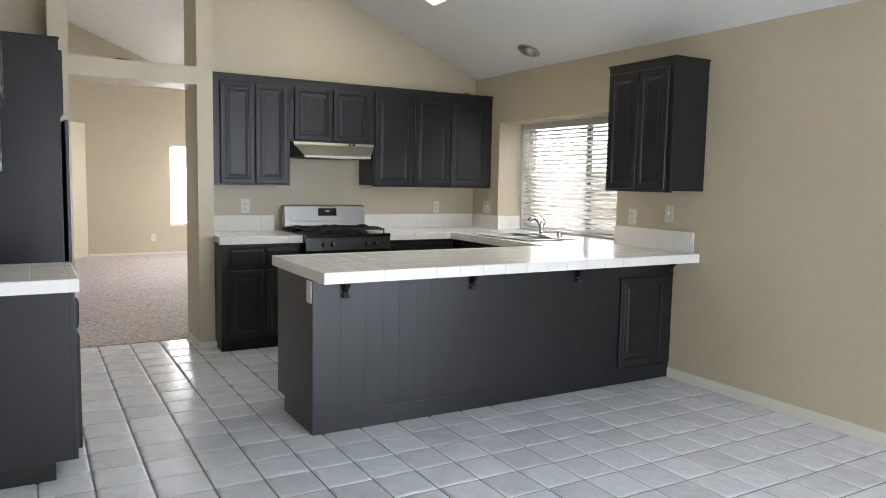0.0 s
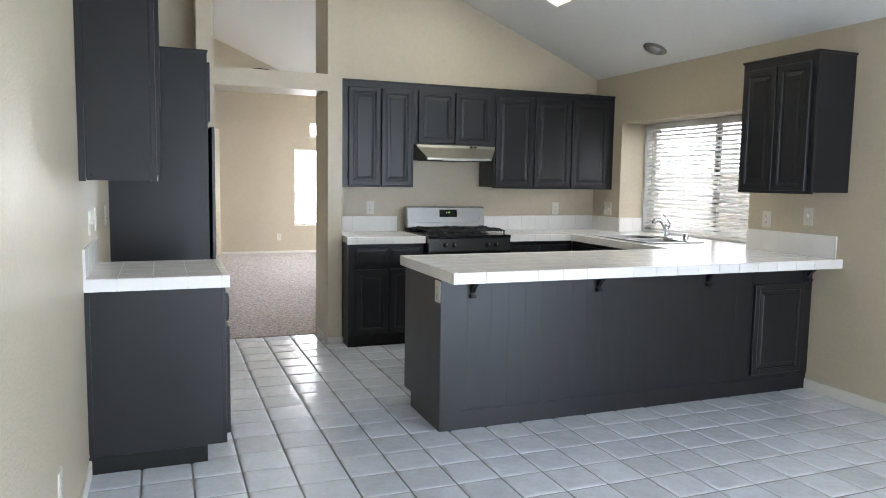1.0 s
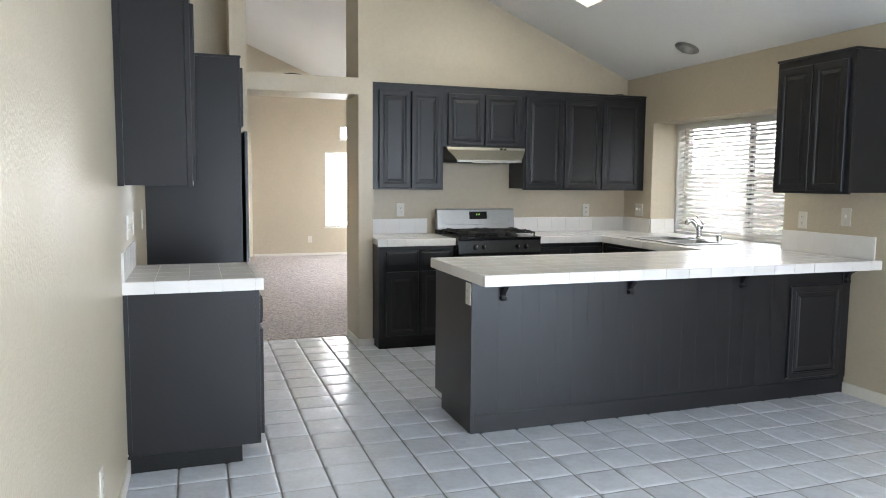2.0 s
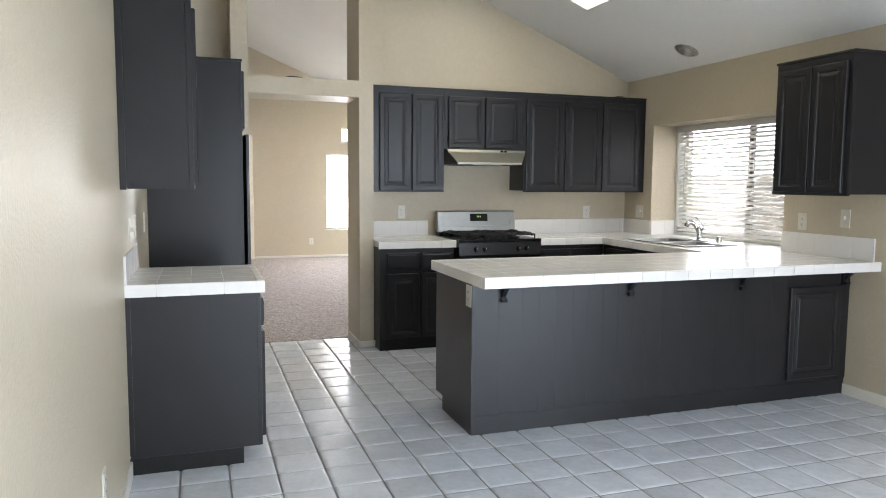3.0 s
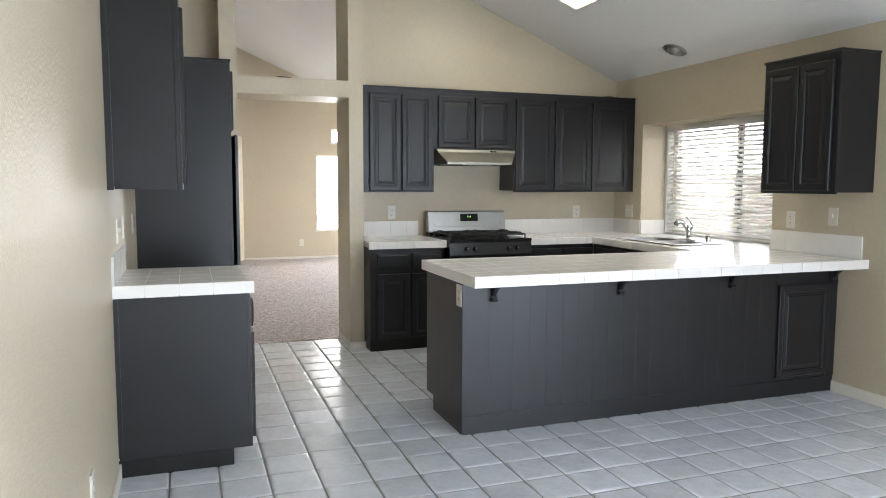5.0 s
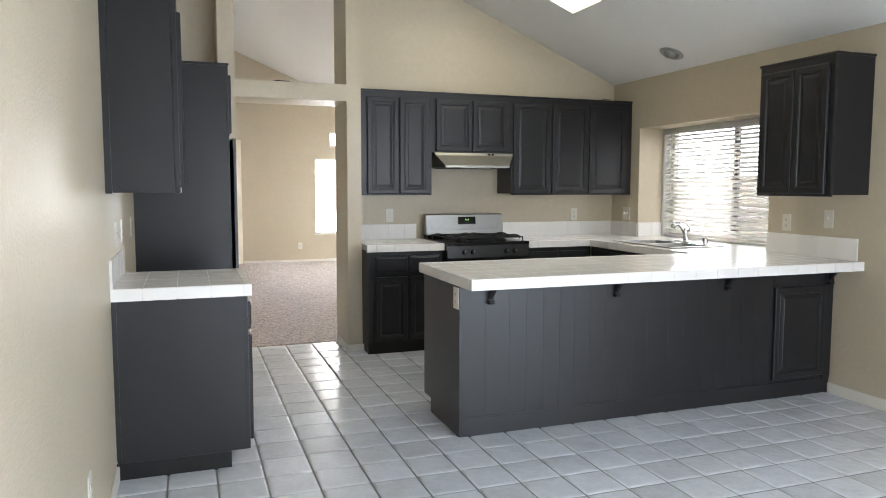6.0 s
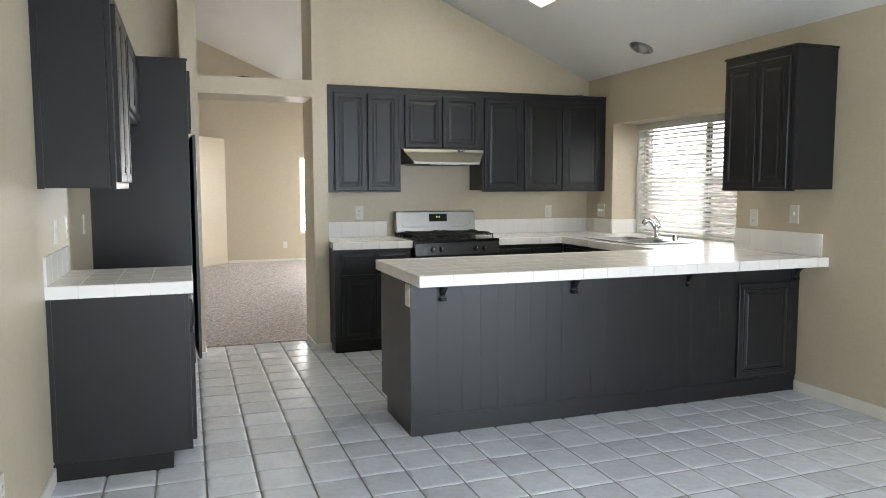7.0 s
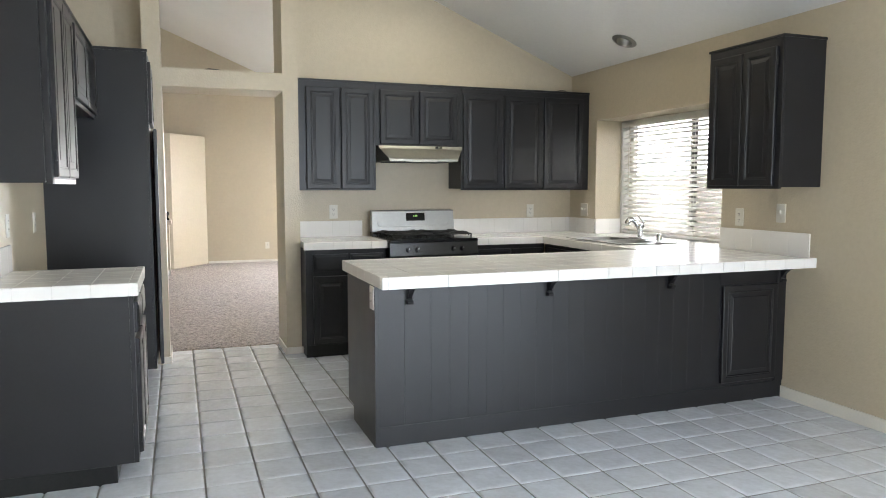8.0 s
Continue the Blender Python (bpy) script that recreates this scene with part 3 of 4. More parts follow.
# west base cabinet, end panel facing south, doors facing east
LF, LB = 3.737, 4.430
lb = thing("base_cabinet", (LX, 4.1, 0), "charcoal base cabinet with plain end panel on the west wall", "cabinet", "base cabinets")
bm = bmesh.new()
prism(bm, [(LX, 0.0), (0.488, 0.0), (0.488, 0.088), (0.560, 0.088), (0.560, 0.853), (LX, 0.853)], "y", LF, LF + 0.018)
part("end_panel", bm, CAB, lb)
part("scribe_strip", boxes((LX + 0.001, LX + 0.022, LF - 0.006, LF, 0.10, 0.853), bevel=0.002), CAB, lb)
part("plinth", boxes((LX + 0.012, 0.488, LF - 0.004, LF, 0.0, 0.086), bevel=0.001), TOEK, lb)
carcass("body", lb, (LX, 0.560, LF + 0.018, LB, 0.10, 0.853))
part("toe_kick", boxes((LX, 0.488, LF + 0.018, LB, 0.0, 0.10)), TOEK, lb)
part("face_frame", boxes((0.560, 0.579, LF, LB, 0.088, 0.853), bevel=0.002), CAB, lb)
for y0, y1 in ((LF + 0.03, LF + 0.335), (LF + 0.355, LB - 0.02)):
    panel_door("drawer_front", lb, (0.579, y0, 0.680), (0, 1, 0), (1, 0, 0), y1 - y0, 0.135)
    d = panel_door("door", lb, (0.579, y0, 0.125), (0, 1, 0), (1, 0, 0), y1 - y0, 0.525)
    for hz in (0.20, 0.56):
        hinge(d, (0.579, y0 - 0.006, hz), (1, 0, 0))

# west upper cabinets
UBL, UTL = 1.342, 2.230
lu = thing("wall_cabinet", (LX, 4.1, UBL), "charcoal two-door wall cabinet on the west wall", "cabinet", "upper cabinets")
carcass("body", lu, (LX, 0.267, 3.70, 4.43, UBL + 0.012, UTL - 0.002))
part("end_panel", boxes((LX + 0.03, 0.263, 3.693, 3.700, UBL + 0.004, UTL - 0.002), bevel=0.001), CAB, lu)
part("scribe_strip", boxes((LX, LX + 0.028, 3.690, 3.700, UBL, UTL - 0.002), bevel=0.002), CAB, lu)
part("face_frame", boxes((0.267, 0.290, 3.695, 4.43, UBL, UTL - 0.002), bevel=0.002), CAB, lu)
part("top_trim", boxes((0.290, 0.294, 3.695, 4.43, UTL - 0.018, UTL), bevel=0.002), CAB, lu)
for y0, y1 in ((3.735, 4.055), (4.065, 4.385)):
    d = panel_door("door", lu, (0.290, y0, UBL + 0.03), (0, 1, 0), (1, 0, 0), y1 - y0, UTL - UBL - 0.095)
    for hz in (UBL + 0.12, UTL - 0.2):
        hinge(d, (0.290, y0 - 0.006, hz), (1, 0, 0))
# thin pale strip that paints the rail's grazing reflection as colour
part("rail_sheen_strip", boxes((0.290, 0.2905, 3.74, 4.42, UBL + 0.001, UBL + 0.022)), RAIL_SHEEN, lu, "pale strip painted as the sheen on the bottom rail")
# thin dark disc for a small mark low on the end panel
bm = cyl(bmesh.new(), (LX + 0.052, 3.693, UBL + 0.03), (0, -1, 0), 0.008, 0.006, 0.002, 12)
part("dark_spot", bm, CABIN, lu)
fc = thing("wall_cabinet", (LX, 5.0, 1.765), "short charcoal cabinet above the fridge space", "cabinet", "upper cabinets")
carcass("body", fc, (LX, 0.267, 4.432, 5.498, 1.777, UTL - 0.002))
part("face_frame", boxes((0.267, 0.290, 4.432, 5.498, 1.765, UTL - 0.002), bevel=0.002), CAB, fc)
part("top_trim", boxes((0.290, 0.294, 4.432, 5.498, UTL - 0.018, UTL), bevel=0.002), CAB, fc)
for y0, y1 in ((4.47, 4.955), (4.965, 5.45)):
    panel_door("door", fc, (0.290, y0, 1.79), (0, 1, 0), (1, 0, 0), y1 - y0, 0.375)

pt = thing("pantry_cabinet", (0.3, 5.75, 0), "tall charcoal pantry cabinet with its lower door ajar", "cabinet")
bm = bmesh.new()
prism(bm, [(LX, 0.0), (0.535, 0.0), (0.535, 0.09), (0.595, 0.09), (0.595, UTL), (LX, UTL)], "y", 5.500, 5.518)
part("end_panel", bm, CAB, pt)
carcass("body", pt, (LX, 0.595, 5.519, POST_F - 0.002, 0.10, UTL - 0.004))
part("top_trim", boxes((LX, 0.618, 5.492, 5.500, UTL - 0.014, UTL + 0.004), bevel=0.002), CAB, pt)
part("face_frame", boxes((0.595, 0.612, 5.498, POST_F - 0.002, 0.09, UTL - 0.002), bevel=0.002), CAB, pt)
part("toe_kick", boxes((LX, 0.535, 5.519, POST_F - 0.002, 0.0, 0.10)), TOEK, pt)
panel_door("upper_door", pt, (0.612, 5.525, 1.75), (0, 1, 0), (1, 0, 0), 0.435, 0.405)
a = radians(3.2)
panel_door("lower_door", pt, (0.614 + 0.44 * math.sin(a), 5.525, 0.115), (-math.sin(a), math.cos(a), 0), (math.cos(a), math.sin(a), 0), 0.440, 1.60)

# ---- worktops ----
CT, SUB, TT, SG = 0.905, 0.893, 0.012, 0.9038
CP = 0.1503


def field(parent, x0, x1, y0, y1, z, hole=None, ox=None, oy=None):
    """Square counter tiles over a rectangle, cut at its borders and round a hole."""
    ox, oy = x0 if ox is None else ox, y0 if oy is None else oy
    def cuts(a, b, o):
        k0 = math.ceil((a - o) / CP + 0.12)
        out = [a]
        k = k0
        while o + k * CP < b - 0.02:
            out.append(o + k * CP)
            k += 1
        return out + [b]
    xs, ys = cuts(x0, x1, ox), cuts(y0, y1, oy)
    for a, b in zip(xs, xs[1:]):
        for c, d in zip(ys, ys[1:]):
            rects = [(a, b, c, d)]
            if hole and a < hole[1] and b > hole[0] and c < hole[3] and d > hole[2]:
                rects = [(a, min(b, hole[0]), c, d), (max(a, hole[1]), b, c, d), (max(a, hole[0]), min(b, hole[1]), c, min(d, hole[2])), (max(a, hole[0]), min(b, hole[1]), max(c, hole[3]), d)]
            for p, q, r, s in rects:
                if q - p > 0.012 and s - r > 0.012:
                    piece("tile", q - p - 0.003, s - r - 0.003, TT, 0.0018, WTILE, parent, ((p + q) / 2, (r + s) / 2, z))


def caps(parent, a, b, along, at, side, first=None):
    """Rounded edge tiles, one row, from a to b; at: outer face; side: which way is out."""
    n = a if first is None else first
    while n > a + 1e-6:
        n -= CP
    k = n
    while k < b - 0.01:
        p, q = max(a, k), min(b, k + CP)
        if q - p > 0.012:
            m, w = (p + q) / 2, q - p - 0.002
            inner = at - side * 0.019
            if along == "x":
                piece("edge_tile", w, 0.038, 0.0585, 0.006, WTILE, parent, (m, inner, CT - 0.0565))
            else:
                piece("edge_tile", 0.038, w, 0.0585, 0.006, WTILE, parent, (inner, m, CT - 0.0565))
        k += CP


def upright(parent, a, b, along, at, out, z0=CT, z1=1.040, first=None):
    """Backsplash tiles standing on the worktop against a wall; at: wall face; out: which way they face."""
    k = a if first is None else first
    while k > a + 1e-6:
        k -= CP
    while k < b - 0.01:
        p, q = max(a, k), min(b, k + CP)
        if q - p > 0.012:
            m, w, h = (p + q) / 2, q - p - 0.002, z1 - z0 - 0.002
            if along == "x":
                t = piece("splash_tile", w, h, 0.011, 0.0015, WTILE, parent, (m, at, (z0 + z1) / 2), (radians(90), 0, 0) if out < 0 else (radians(-90), 0, 0))
            else:
                t = piece("splash_tile", h, w, 0.011, 0.0015, WTILE, parent, (at, m, (z0 + z1) / 2), (0, radians(-90), 0) if out < 0 else (0, radians(90), 0))
        k += CP


SINK = (3.785, 4.285, 4.72, 5.50)
HOLE = (3.805, 4.265, 4.74, 5.48)
top = thing("worktop", (3.0, 4.0, 0.855), "white square-tiled worktop over the peninsula, sink and range side", "worktop")
PL, PN, PK = 1.660, 3.516, 4.390      # peninsula worktop: west end, near edge, kitchen edge
SF, RF = 3.700, 5.750                 # front edges of the sink run and of the range run
part("substrate", boxes((PL + 0.0035, WX, PN + 0.0035, PK - 0.0035, 0.8535, SG), (SF + 0.0035, HOLE[0], PK - 0.0035, RF, 0.8555, SG), (HOLE[1], WX, PK - 0.0035, RF, 0.8555, SG),
                        (HOLE[0], HOLE[1], PK - 0.0035, HOLE[2], 0.8555, SG), (HOLE[0], HOLE[1], HOLE[3], RF, 0.8555, SG), (3.078, WX, RF + 0.0035, WY, 0.8555, SG), (SF + 0.0035, WX, RF, RF + 0.0035, 0.8555, SG),
                        (WX, WX + 0.41, WIN[0], WIN[1], 0.861, SG), (3.080, WX - 0.0095, WY - 0.0095, WY, SG, 1.038), (WX - 0.0095, WX, WIN[1] + 0.001, WY, SG, 1.038), (WX - 0.0095, WX, 3.568, WIN[0] - 0.001, SG, 1.048), (WX, WX + 0.298, WIN[1] - 0.0095, WIN[1], SG, 1.038)), WGROUT, top)
field(top, PL + 0.038, WX, PN + 0.038, PK - 0.038, SUB, ox=2.441)
field(top, SF + 0.038, WX, PK - 0.038, WY, SUB, hole=HOLE, ox=2.441)
field(top, 3.078, SF + 0.038, RF + 0.038, WY, SUB, ox=2.441)
field(top, WX + 0.001, WX + 0.36, WIN[0] + 0.002, WIN[1] - 0.002, SUB)
caps(top, PL, WX, "x", PN, -1, first=2.441)
caps(top, PN + 0.038, PK - 0.038, "y", PL, -1)
caps(top, PL, SF + 0.04, "x", PK, 1, first=2.441)
caps(top, PK, RF, "y", SF, -1)
caps(top, 3.078, SF + 0.04, "x", RF, -1, first=2.441)
upright(top, 3.078, WX - 0.012, "x", WY, -1)
upright(top, WIN[1], WY - 0.012, "y", WX, -1)
upright(top, WX, WX + 0.30, "x", WIN[1], -1)
upright(top, 3.566, WIN[0], "y", WX, -1, z1=1.050, first=WIN[0] - 6 * CP)

tl = thing("worktop", (2.0, 6.1, 0.855), "white tiled worktop beside the range", "worktop")
part("substrate", boxes((1.677, 2.320, RF + 0.0035, WY, 0.8555, SG), (1.677, 2.274, WY - 0.0095, WY, SG, 1.038)), WGROUT, tl)
field(tl, 1.680, 2.322, RF + 0.038, WY, SUB)
caps(tl, 1.662, 2.322, "x", RF, -1, first=1.74)
upright(tl, 1.677, 2.275, "x", WY, -1, first=1.71)

tw = thing("worktop", (0.28, 4.1, 0.855), "short white tiled worktop on the west wall", "worktop")
part("substrate", boxes((LX, 0.5965, LF - 0.0085, LB + 0.008, 0.8545, SG), (LX, LX + 0.0095, LF - 0.004, LB, SG, 1.038)), WGROUT, tw)
field(tw, LX, 0.600 - 0.038, LF - 0.012 + 0.038, LB + 0.01, SUB, ox=0.562)
caps(tw, LX, 0.562, "x", LF - 0.012, -1, first=0.562 - 4 * CP)
caps(tw, LF - 0.012, LB + 0.01, "y", 0.600, 1)
upright(tw, LF - 0.005, LB, "y", LX, 1)

# ---- sink and tap ----
sink = thing("kitchen_sink", (4.03, 5.11, CT), "double-bowl stainless steel drop-in sink", "sink")
b1, b2 = (3.825, 4.175, 4.765, 5.090), (3.825, 4.175, 5.130, 5.455)
zr = CT + 0.0035
rim = boxes((SINK[0], b1[0], SINK[2], SINK[3], zr, zr + 0.006), (b1[1], SINK[1], SINK[2], SINK[3], zr, zr + 0.006), (b1[0], b1[1], SINK[2], b1[2], zr, zr + 0.006),
            (b1[0], b1[1], b1[3], b2[2], zr, zr + 0.006), (b1[0], b1[1], b2[3], SINK[3], zr, zr + 0.006))
part("rim", rim, STEEL, sink)
for x0, x1, y0, y1 in (b1, b2):
    bm = bmesh.new()
    rings = []
    for ins, z in ((0, zr + 0.006), (0.006, zr - 0.004), (0.014, 0.76), (0.03, 0.735), (0.06, 0.728)):
        pts = []
        r = 0.05
        for cx, cy, a0 in ((x1 - ins - r, y1 - ins - r, 0), (x0 + ins + r, y1 - ins - r, 90), (x0 + ins + r, y0 + ins + r, 180), (x1 - ins - r, y0 + ins + r, 270)):
            for k in range(5):
                t = radians(a0 + 22.5 * k)
                pts.append(bm.verts.new((cx + r * math.cos(t), cy + r * math.sin(t), z)))
        rings.append(pts)
    for a, b in zip(rings, rings[1:]):
        for k in range(20):
            bm.faces.new((a[k], a[(k + 1) % 20], b[(k + 1) % 20], b[k]))
    bm.faces.new(rings[-1])
    bowl = part("bowl", bm, STEEL, sink, smooth=True)
    part("drain", cyl(bmesh.new(), ((x0 + x1) / 2, (y0 + y1) / 2, 0.7285), (0, 0, 1), 0.045, 0.04, 0.003), CHROME, bowl)

fz = zr + 0.006
tap = thing("kitchen_tap", (4.235, 5.115, fz), "chrome single-lever pull-out kitchen tap", "tap")
fy = 5.115
part("base_plate", boxes((4.205, 4.265, fy - 0.11, fy + 0.11, fz, fz + 0.010), bevel=0.004), CHROME, tap, smooth=True)
part("body", tube(bmesh.new(), [(4.235, fy, fz + 0.01), (4.235, fy, fz + 0.03), (4.233, fy, fz + 0.075), (4.230, fy, fz + 0.105), (4.228, fy, fz + 0.125)], [0.026, 0.023, 0.021, 0.022, 0.014], 20), CHROME, tap, smooth=True)
part("spout", tube(bmesh.new(), [(4.235, fy + 0.002, fz + 0.050), (4.224, fy + 0.010, fz + 0.095), (4.205, fy + 0.020, fz + 0.135), (4.182, fy + 0.032, fz + 0.155), (4.160, fy + 0.042, fz + 0.150), (4.146, fy + 0.048, fz + 0.132), (4.140, fy + 0.050, fz + 0.118)],
                   [0.015, 0.017, 0.019, 0.021, 0.022, 0.021, 0.017], 18), CHROME, tap, smooth=True)
part("lever", tube(bmesh.new(), [(4.236, fy - 0.012, fz + 0.085), (4.240, fy - 0.036, fz + 0.100), (4.238, fy - 0.040, fz + 0.128), (4.226, fy - 0.018, fz + 0.160), (4.212, fy + 0.006, fz + 0.188), (4.206, fy + 0.016, fz + 0.196)], [0.012, 0.009, 0.007, 0.006, 0.006, 0.004], 12), CHROME, tap, smooth=True)
air = thing("air_gap_cap", (4.235, 4.876, fz), "small chrome cylinder cap beside the tap", "air gap")
part("cap", tube(bmesh.new(), [(4.235, 4.876, fz), (4.235, 4.876, fz + 0.048), (4.235, 4.876, fz + 0.054), (4.235, 4.876, fz + 0.056)], [0.021, 0.021, 0.019, 0.014], 20), CHROME, air, smooth=True)

# ---- range ----
R0, R1, RY, RB = 2.326, 3.072, 5.690, 6.330
rng = thing("gas_range", (2.70, 6.0, 0), "black gas range with stainless steel backguard", "range")
part("body", boxes((R0, R1, RY + 0.03, RB, 0.03, 0.885), bevel=0.003), BLACK, rng)
for x in (R0 + 0.04, R1 - 0.04):
    for y in (RY + 0.08, RB - 0.06):
        part("foot", cyl(bmesh.new(), (x, y, 0), (0, 0, 1), 0.018, 0.018, 0.03, 12), BLACK, rng)
part("cooktop", boxes((R0 - 0.002, R1 + 0.002, RY, RB - 0.08, 0.886, 0.914), bevel=0.006), BLACK, rng)
od = part("oven_door", boxes((R0 + 0.004, R1 - 0.004, RY + 0.002, RY + 0.03, 0.17, 0.765), bevel=0.004), BLACK, rng)
part("door_handle", tube(bmesh.new(), [(R0 + 0.05, RY + 0.002, 0.735), (R0 + 0.05, RY - 0.035, 0.735), (R1 - 0.05, RY - 0.035, 0.735), (R1 - 0.05, RY + 0.002, 0.735)], 0.011), STEEL, od)
part("drawer_front", boxes((R0 + 0.004, R1 - 0.004, RY + 0.004, RY + 0.03, 0.04, 0.16), bevel=0.004), BLACK, rng)
bm = bmesh.new()
prism(bm, [(RY + 0.03, 0.77), (RY + 0.004, 0.77), (RY - 0.004, 0.785), (RY + 0.008, 0.886), (RY + 0.03, 0.886)], "x", R0, R1)
part("control_panel", bm, BLACK, rng)
for x in (2.478, 2.555, 2.860, 2.938):
    bm = bmesh.new()
    cyl(bm, (x, RY + 0.004, 0.832), (0, -1, 0.11), 0.022, 0.020, 0.010, 24)
    cyl(bm, (x, RY - 0.006, 0.833), (0, -1, 0.11), 0.017, 0.015, 0.018, 24)
    ring = cyl(bmesh.new(), (x, RY + 0.0055, 0.832), (0, -1, 0.11), 0.0238, 0.0230, 0.003, 24)
    k = part("knob", bm, BLACK, rng, "black knob with a slim steel pointer")
    part("knob_ring", ring, STEEL, k, "thin steel ring")
    part("pointer", boxes((x - 0.0015, x + 0.0015, RY - 0.0265, RY - 0.0245, 0.836, 0.849)), STEEL, k)
bg0, bg1 = RB - 0.095, RB - 0.01
bm = bmesh.new()
prism(bm, [(bg0 - 0.012, 0.905), (bg0 - 0.012, 0.925), (bg0 + 0.004, 0.942), (bg1, 0.942), (bg1, 0.905)], "x", R0 + 0.004, R1 - 0.004)
part("vent_trim", bm, BLACK, rng)
bm = bmesh.new()
prism(bm, [(bg0, 0.942), (bg0 - 0.004, 0.950), (bg0 + 0.002, 1.000), (bg0 + 0.020, 1.120), (bg0 + 0.028, 1.128), (bg1, 1.128), (bg1, 0.942)], "x", R0, R1)
bmesh.ops.bevel(bm, geom=[e for e in bm.edges if abs(e.verts[0].co.x - e.verts[1].co.x) < 1e-6], offset=0.004, segments=2, affect="EDGES")
guard = part("backguard", bm, STEEL, rng, "brushed stainless steel backguard")
bm = bmesh.new()
tube(bm, [(R0 + 0.05, bg0 + 0.006, 1.035), (R0 + 0.055, bg0 + 0.002, 1.000), (R0 + 0.085, bg0 + 0.001, 0.990), (R1 - 0.085, bg0 + 0.001, 0.990), (R1 - 0.055, bg0 + 0.002, 1.000), (R1 - 0.05, bg0 + 0.006, 1.035)], 0.004, 8)
part("pressed_line", bm, STEEL, guard, smooth=True)
dz0, dz1 = 1.040, 1.090
bm = boxes((2.630, 2.800, -0.004, 0.004, -0.034, 0.034), bevel=0.003)
bm.transform(Matrix.Translation((0, bg0 + 0.0095, 1.070)) @ Euler((radians(-10), 0, 0)).to_matrix().to_4x4())
disp = part("display", bm, BLACK, guard, "black clock display with green digits")
for k, x in enumerate((2.700, 2.714, 2.728)):
    bm = boxes((x - 0.003, x + 0.003, -0.001, 0.001, -0.007, 0.007))
    bm.transform(Matrix.Translation((0, bg0 + 0.0058, 1.078)) @ Euler((radians(-10), 0, 0)).to_matrix().to_4x4())
    part("digit_bar", bm, GREEN, disp)
for cx in (2.515, 2.885):
    for cy in (5.86, 6.10):
        bm = bmesh.new()
        cyl(bm, (cx, cy, 0.913), (0, 0, 1), 0.045, 0.040, 0.012, 24)
        cyl(bm, (cx, cy, 0.925), (0, 0, 1), 0.030, 0.028, 0.008, 24)
        part("burner", bm, IRON, rng)
for gx0, gx1 in ((R0 + 0.04, 2.692), (2.706, R1 - 0.04)):
    bm = bmesh.new()
    z = 0.948
    y0, y1 = RY + 0.05, RB - 0.125
    cxm = (gx0 + gx1) / 2
    for a, b in (((gx0, y0), (gx0, y1)), ((gx1, y0), (gx1, y1)), ((gx0, y0), (gx1, y0)), ((gx0, y1), (gx1, y1)), ((gx0, (y0 + y1) / 2), (gx1, (y0 + y1) / 2)), ((cxm, y0), (cxm, y1))):
        tube(bm, [(*a, z), (*b, z)], 0.006, 8)
    for cy in (5.86, 6.10):
        for k in range(4):
            t = radians(45 + 90 * k)
            tube(bm, [(cxm + 0.03 * math.cos(t), cy + 0.03 * math.sin(t), z + 0.003), (cxm + 0.12 * math.cos(t), cy + 0.11 * math.sin(t), z + 0.003)], 0.005, 8)
    for x in (gx0, gx1):
        for y in (y0, y1):
            tube(bm, [(x, y, 0.913), (x, y, z)], 0.006, 8)
    for y in (y0 + 0.06, y0 + 0.13, y1 - 0.13, y1 - 0.06):
        for x, s in ((gx0, 1), (gx1, -1)):
            tube(bm, [(x - s * 0.004, y, z - 0.02), (x, y, z + 0.004), (x + s * 0.02, y, z + 0.014), (x + s * 0.055, y, z + 0.012), (x + s * 0.07, y, z - 0.004)], 0.0045, 8)
    part("grate", bm, IRON, rng)

# ---- hood ----
hood = thing("range_hood", (2.70, WY, 1.54), "stainless under-cabinet range hood with two switches", "range hood")
bm = bmesh.new()
HT, HB, HL = 1.668, 1.556, 1.540
ft, fb = 6.022, 5.925
lo = [bm.verts.new(p) for p in ((2.330, WY - 0.02, HT), (3.066, WY - 0.02, HT), (3.066, ft, HT), (2.330, ft, HT))]
l2 = [bm.verts.new(p) for p in ((2.330, WY - 0.02, HT - 0.022), (3.066, WY - 0.02, HT - 0.022), (3.062, ft - 0.006, HT - 0.022), (2.334, ft - 0.006, HT - 0.022))]
l3 = [bm.verts.new(p) for p in ((2.36, WY - 0.02, HB), (3.03, WY - 0.02, HB), (2.990, fb, HB), (2.392, fb, HB))]
l4 = [bm.verts.new(p) for p in ((2.36, WY - 0.02, HL), (3.03, WY - 0.02, HL), (2.990, fb, HL), (2.392, fb, HL))]
bm.faces.new(lo)
for a, b in ((lo, l2), (l2, l3), (l3, l4)):
    for k in range(4):
        bm.faces.new((a[k], a[(k + 1) % 4], b[(k + 1) % 4], b[k]))
bm.faces.new(l4)
bmesh.ops.bevel(bm, geom=bm.edges[:], offset=0.0025, segments=2, affect="EDGES")
part("shell", bm, HOODSTEEL, hood)
for x in (2.832, 2.868):
    part("switch", boxes((x - 0.012, x + 0.012, ft - 0.012, ft - 0.004, HT - 0.019, HT - 0.004), bevel=0.001), BLACK, hood)
part("filter", boxes((2.43, 2.95, 5.99, WY - 0.06, HL - 0.004, HL - 0.0005)), IRON, hood)
part("light_lens", boxes((2.55, 2.81, 5.935, 5.98, HL - 0.005, HL - 0.0005), bevel=0.001), PLASTIC, hood)


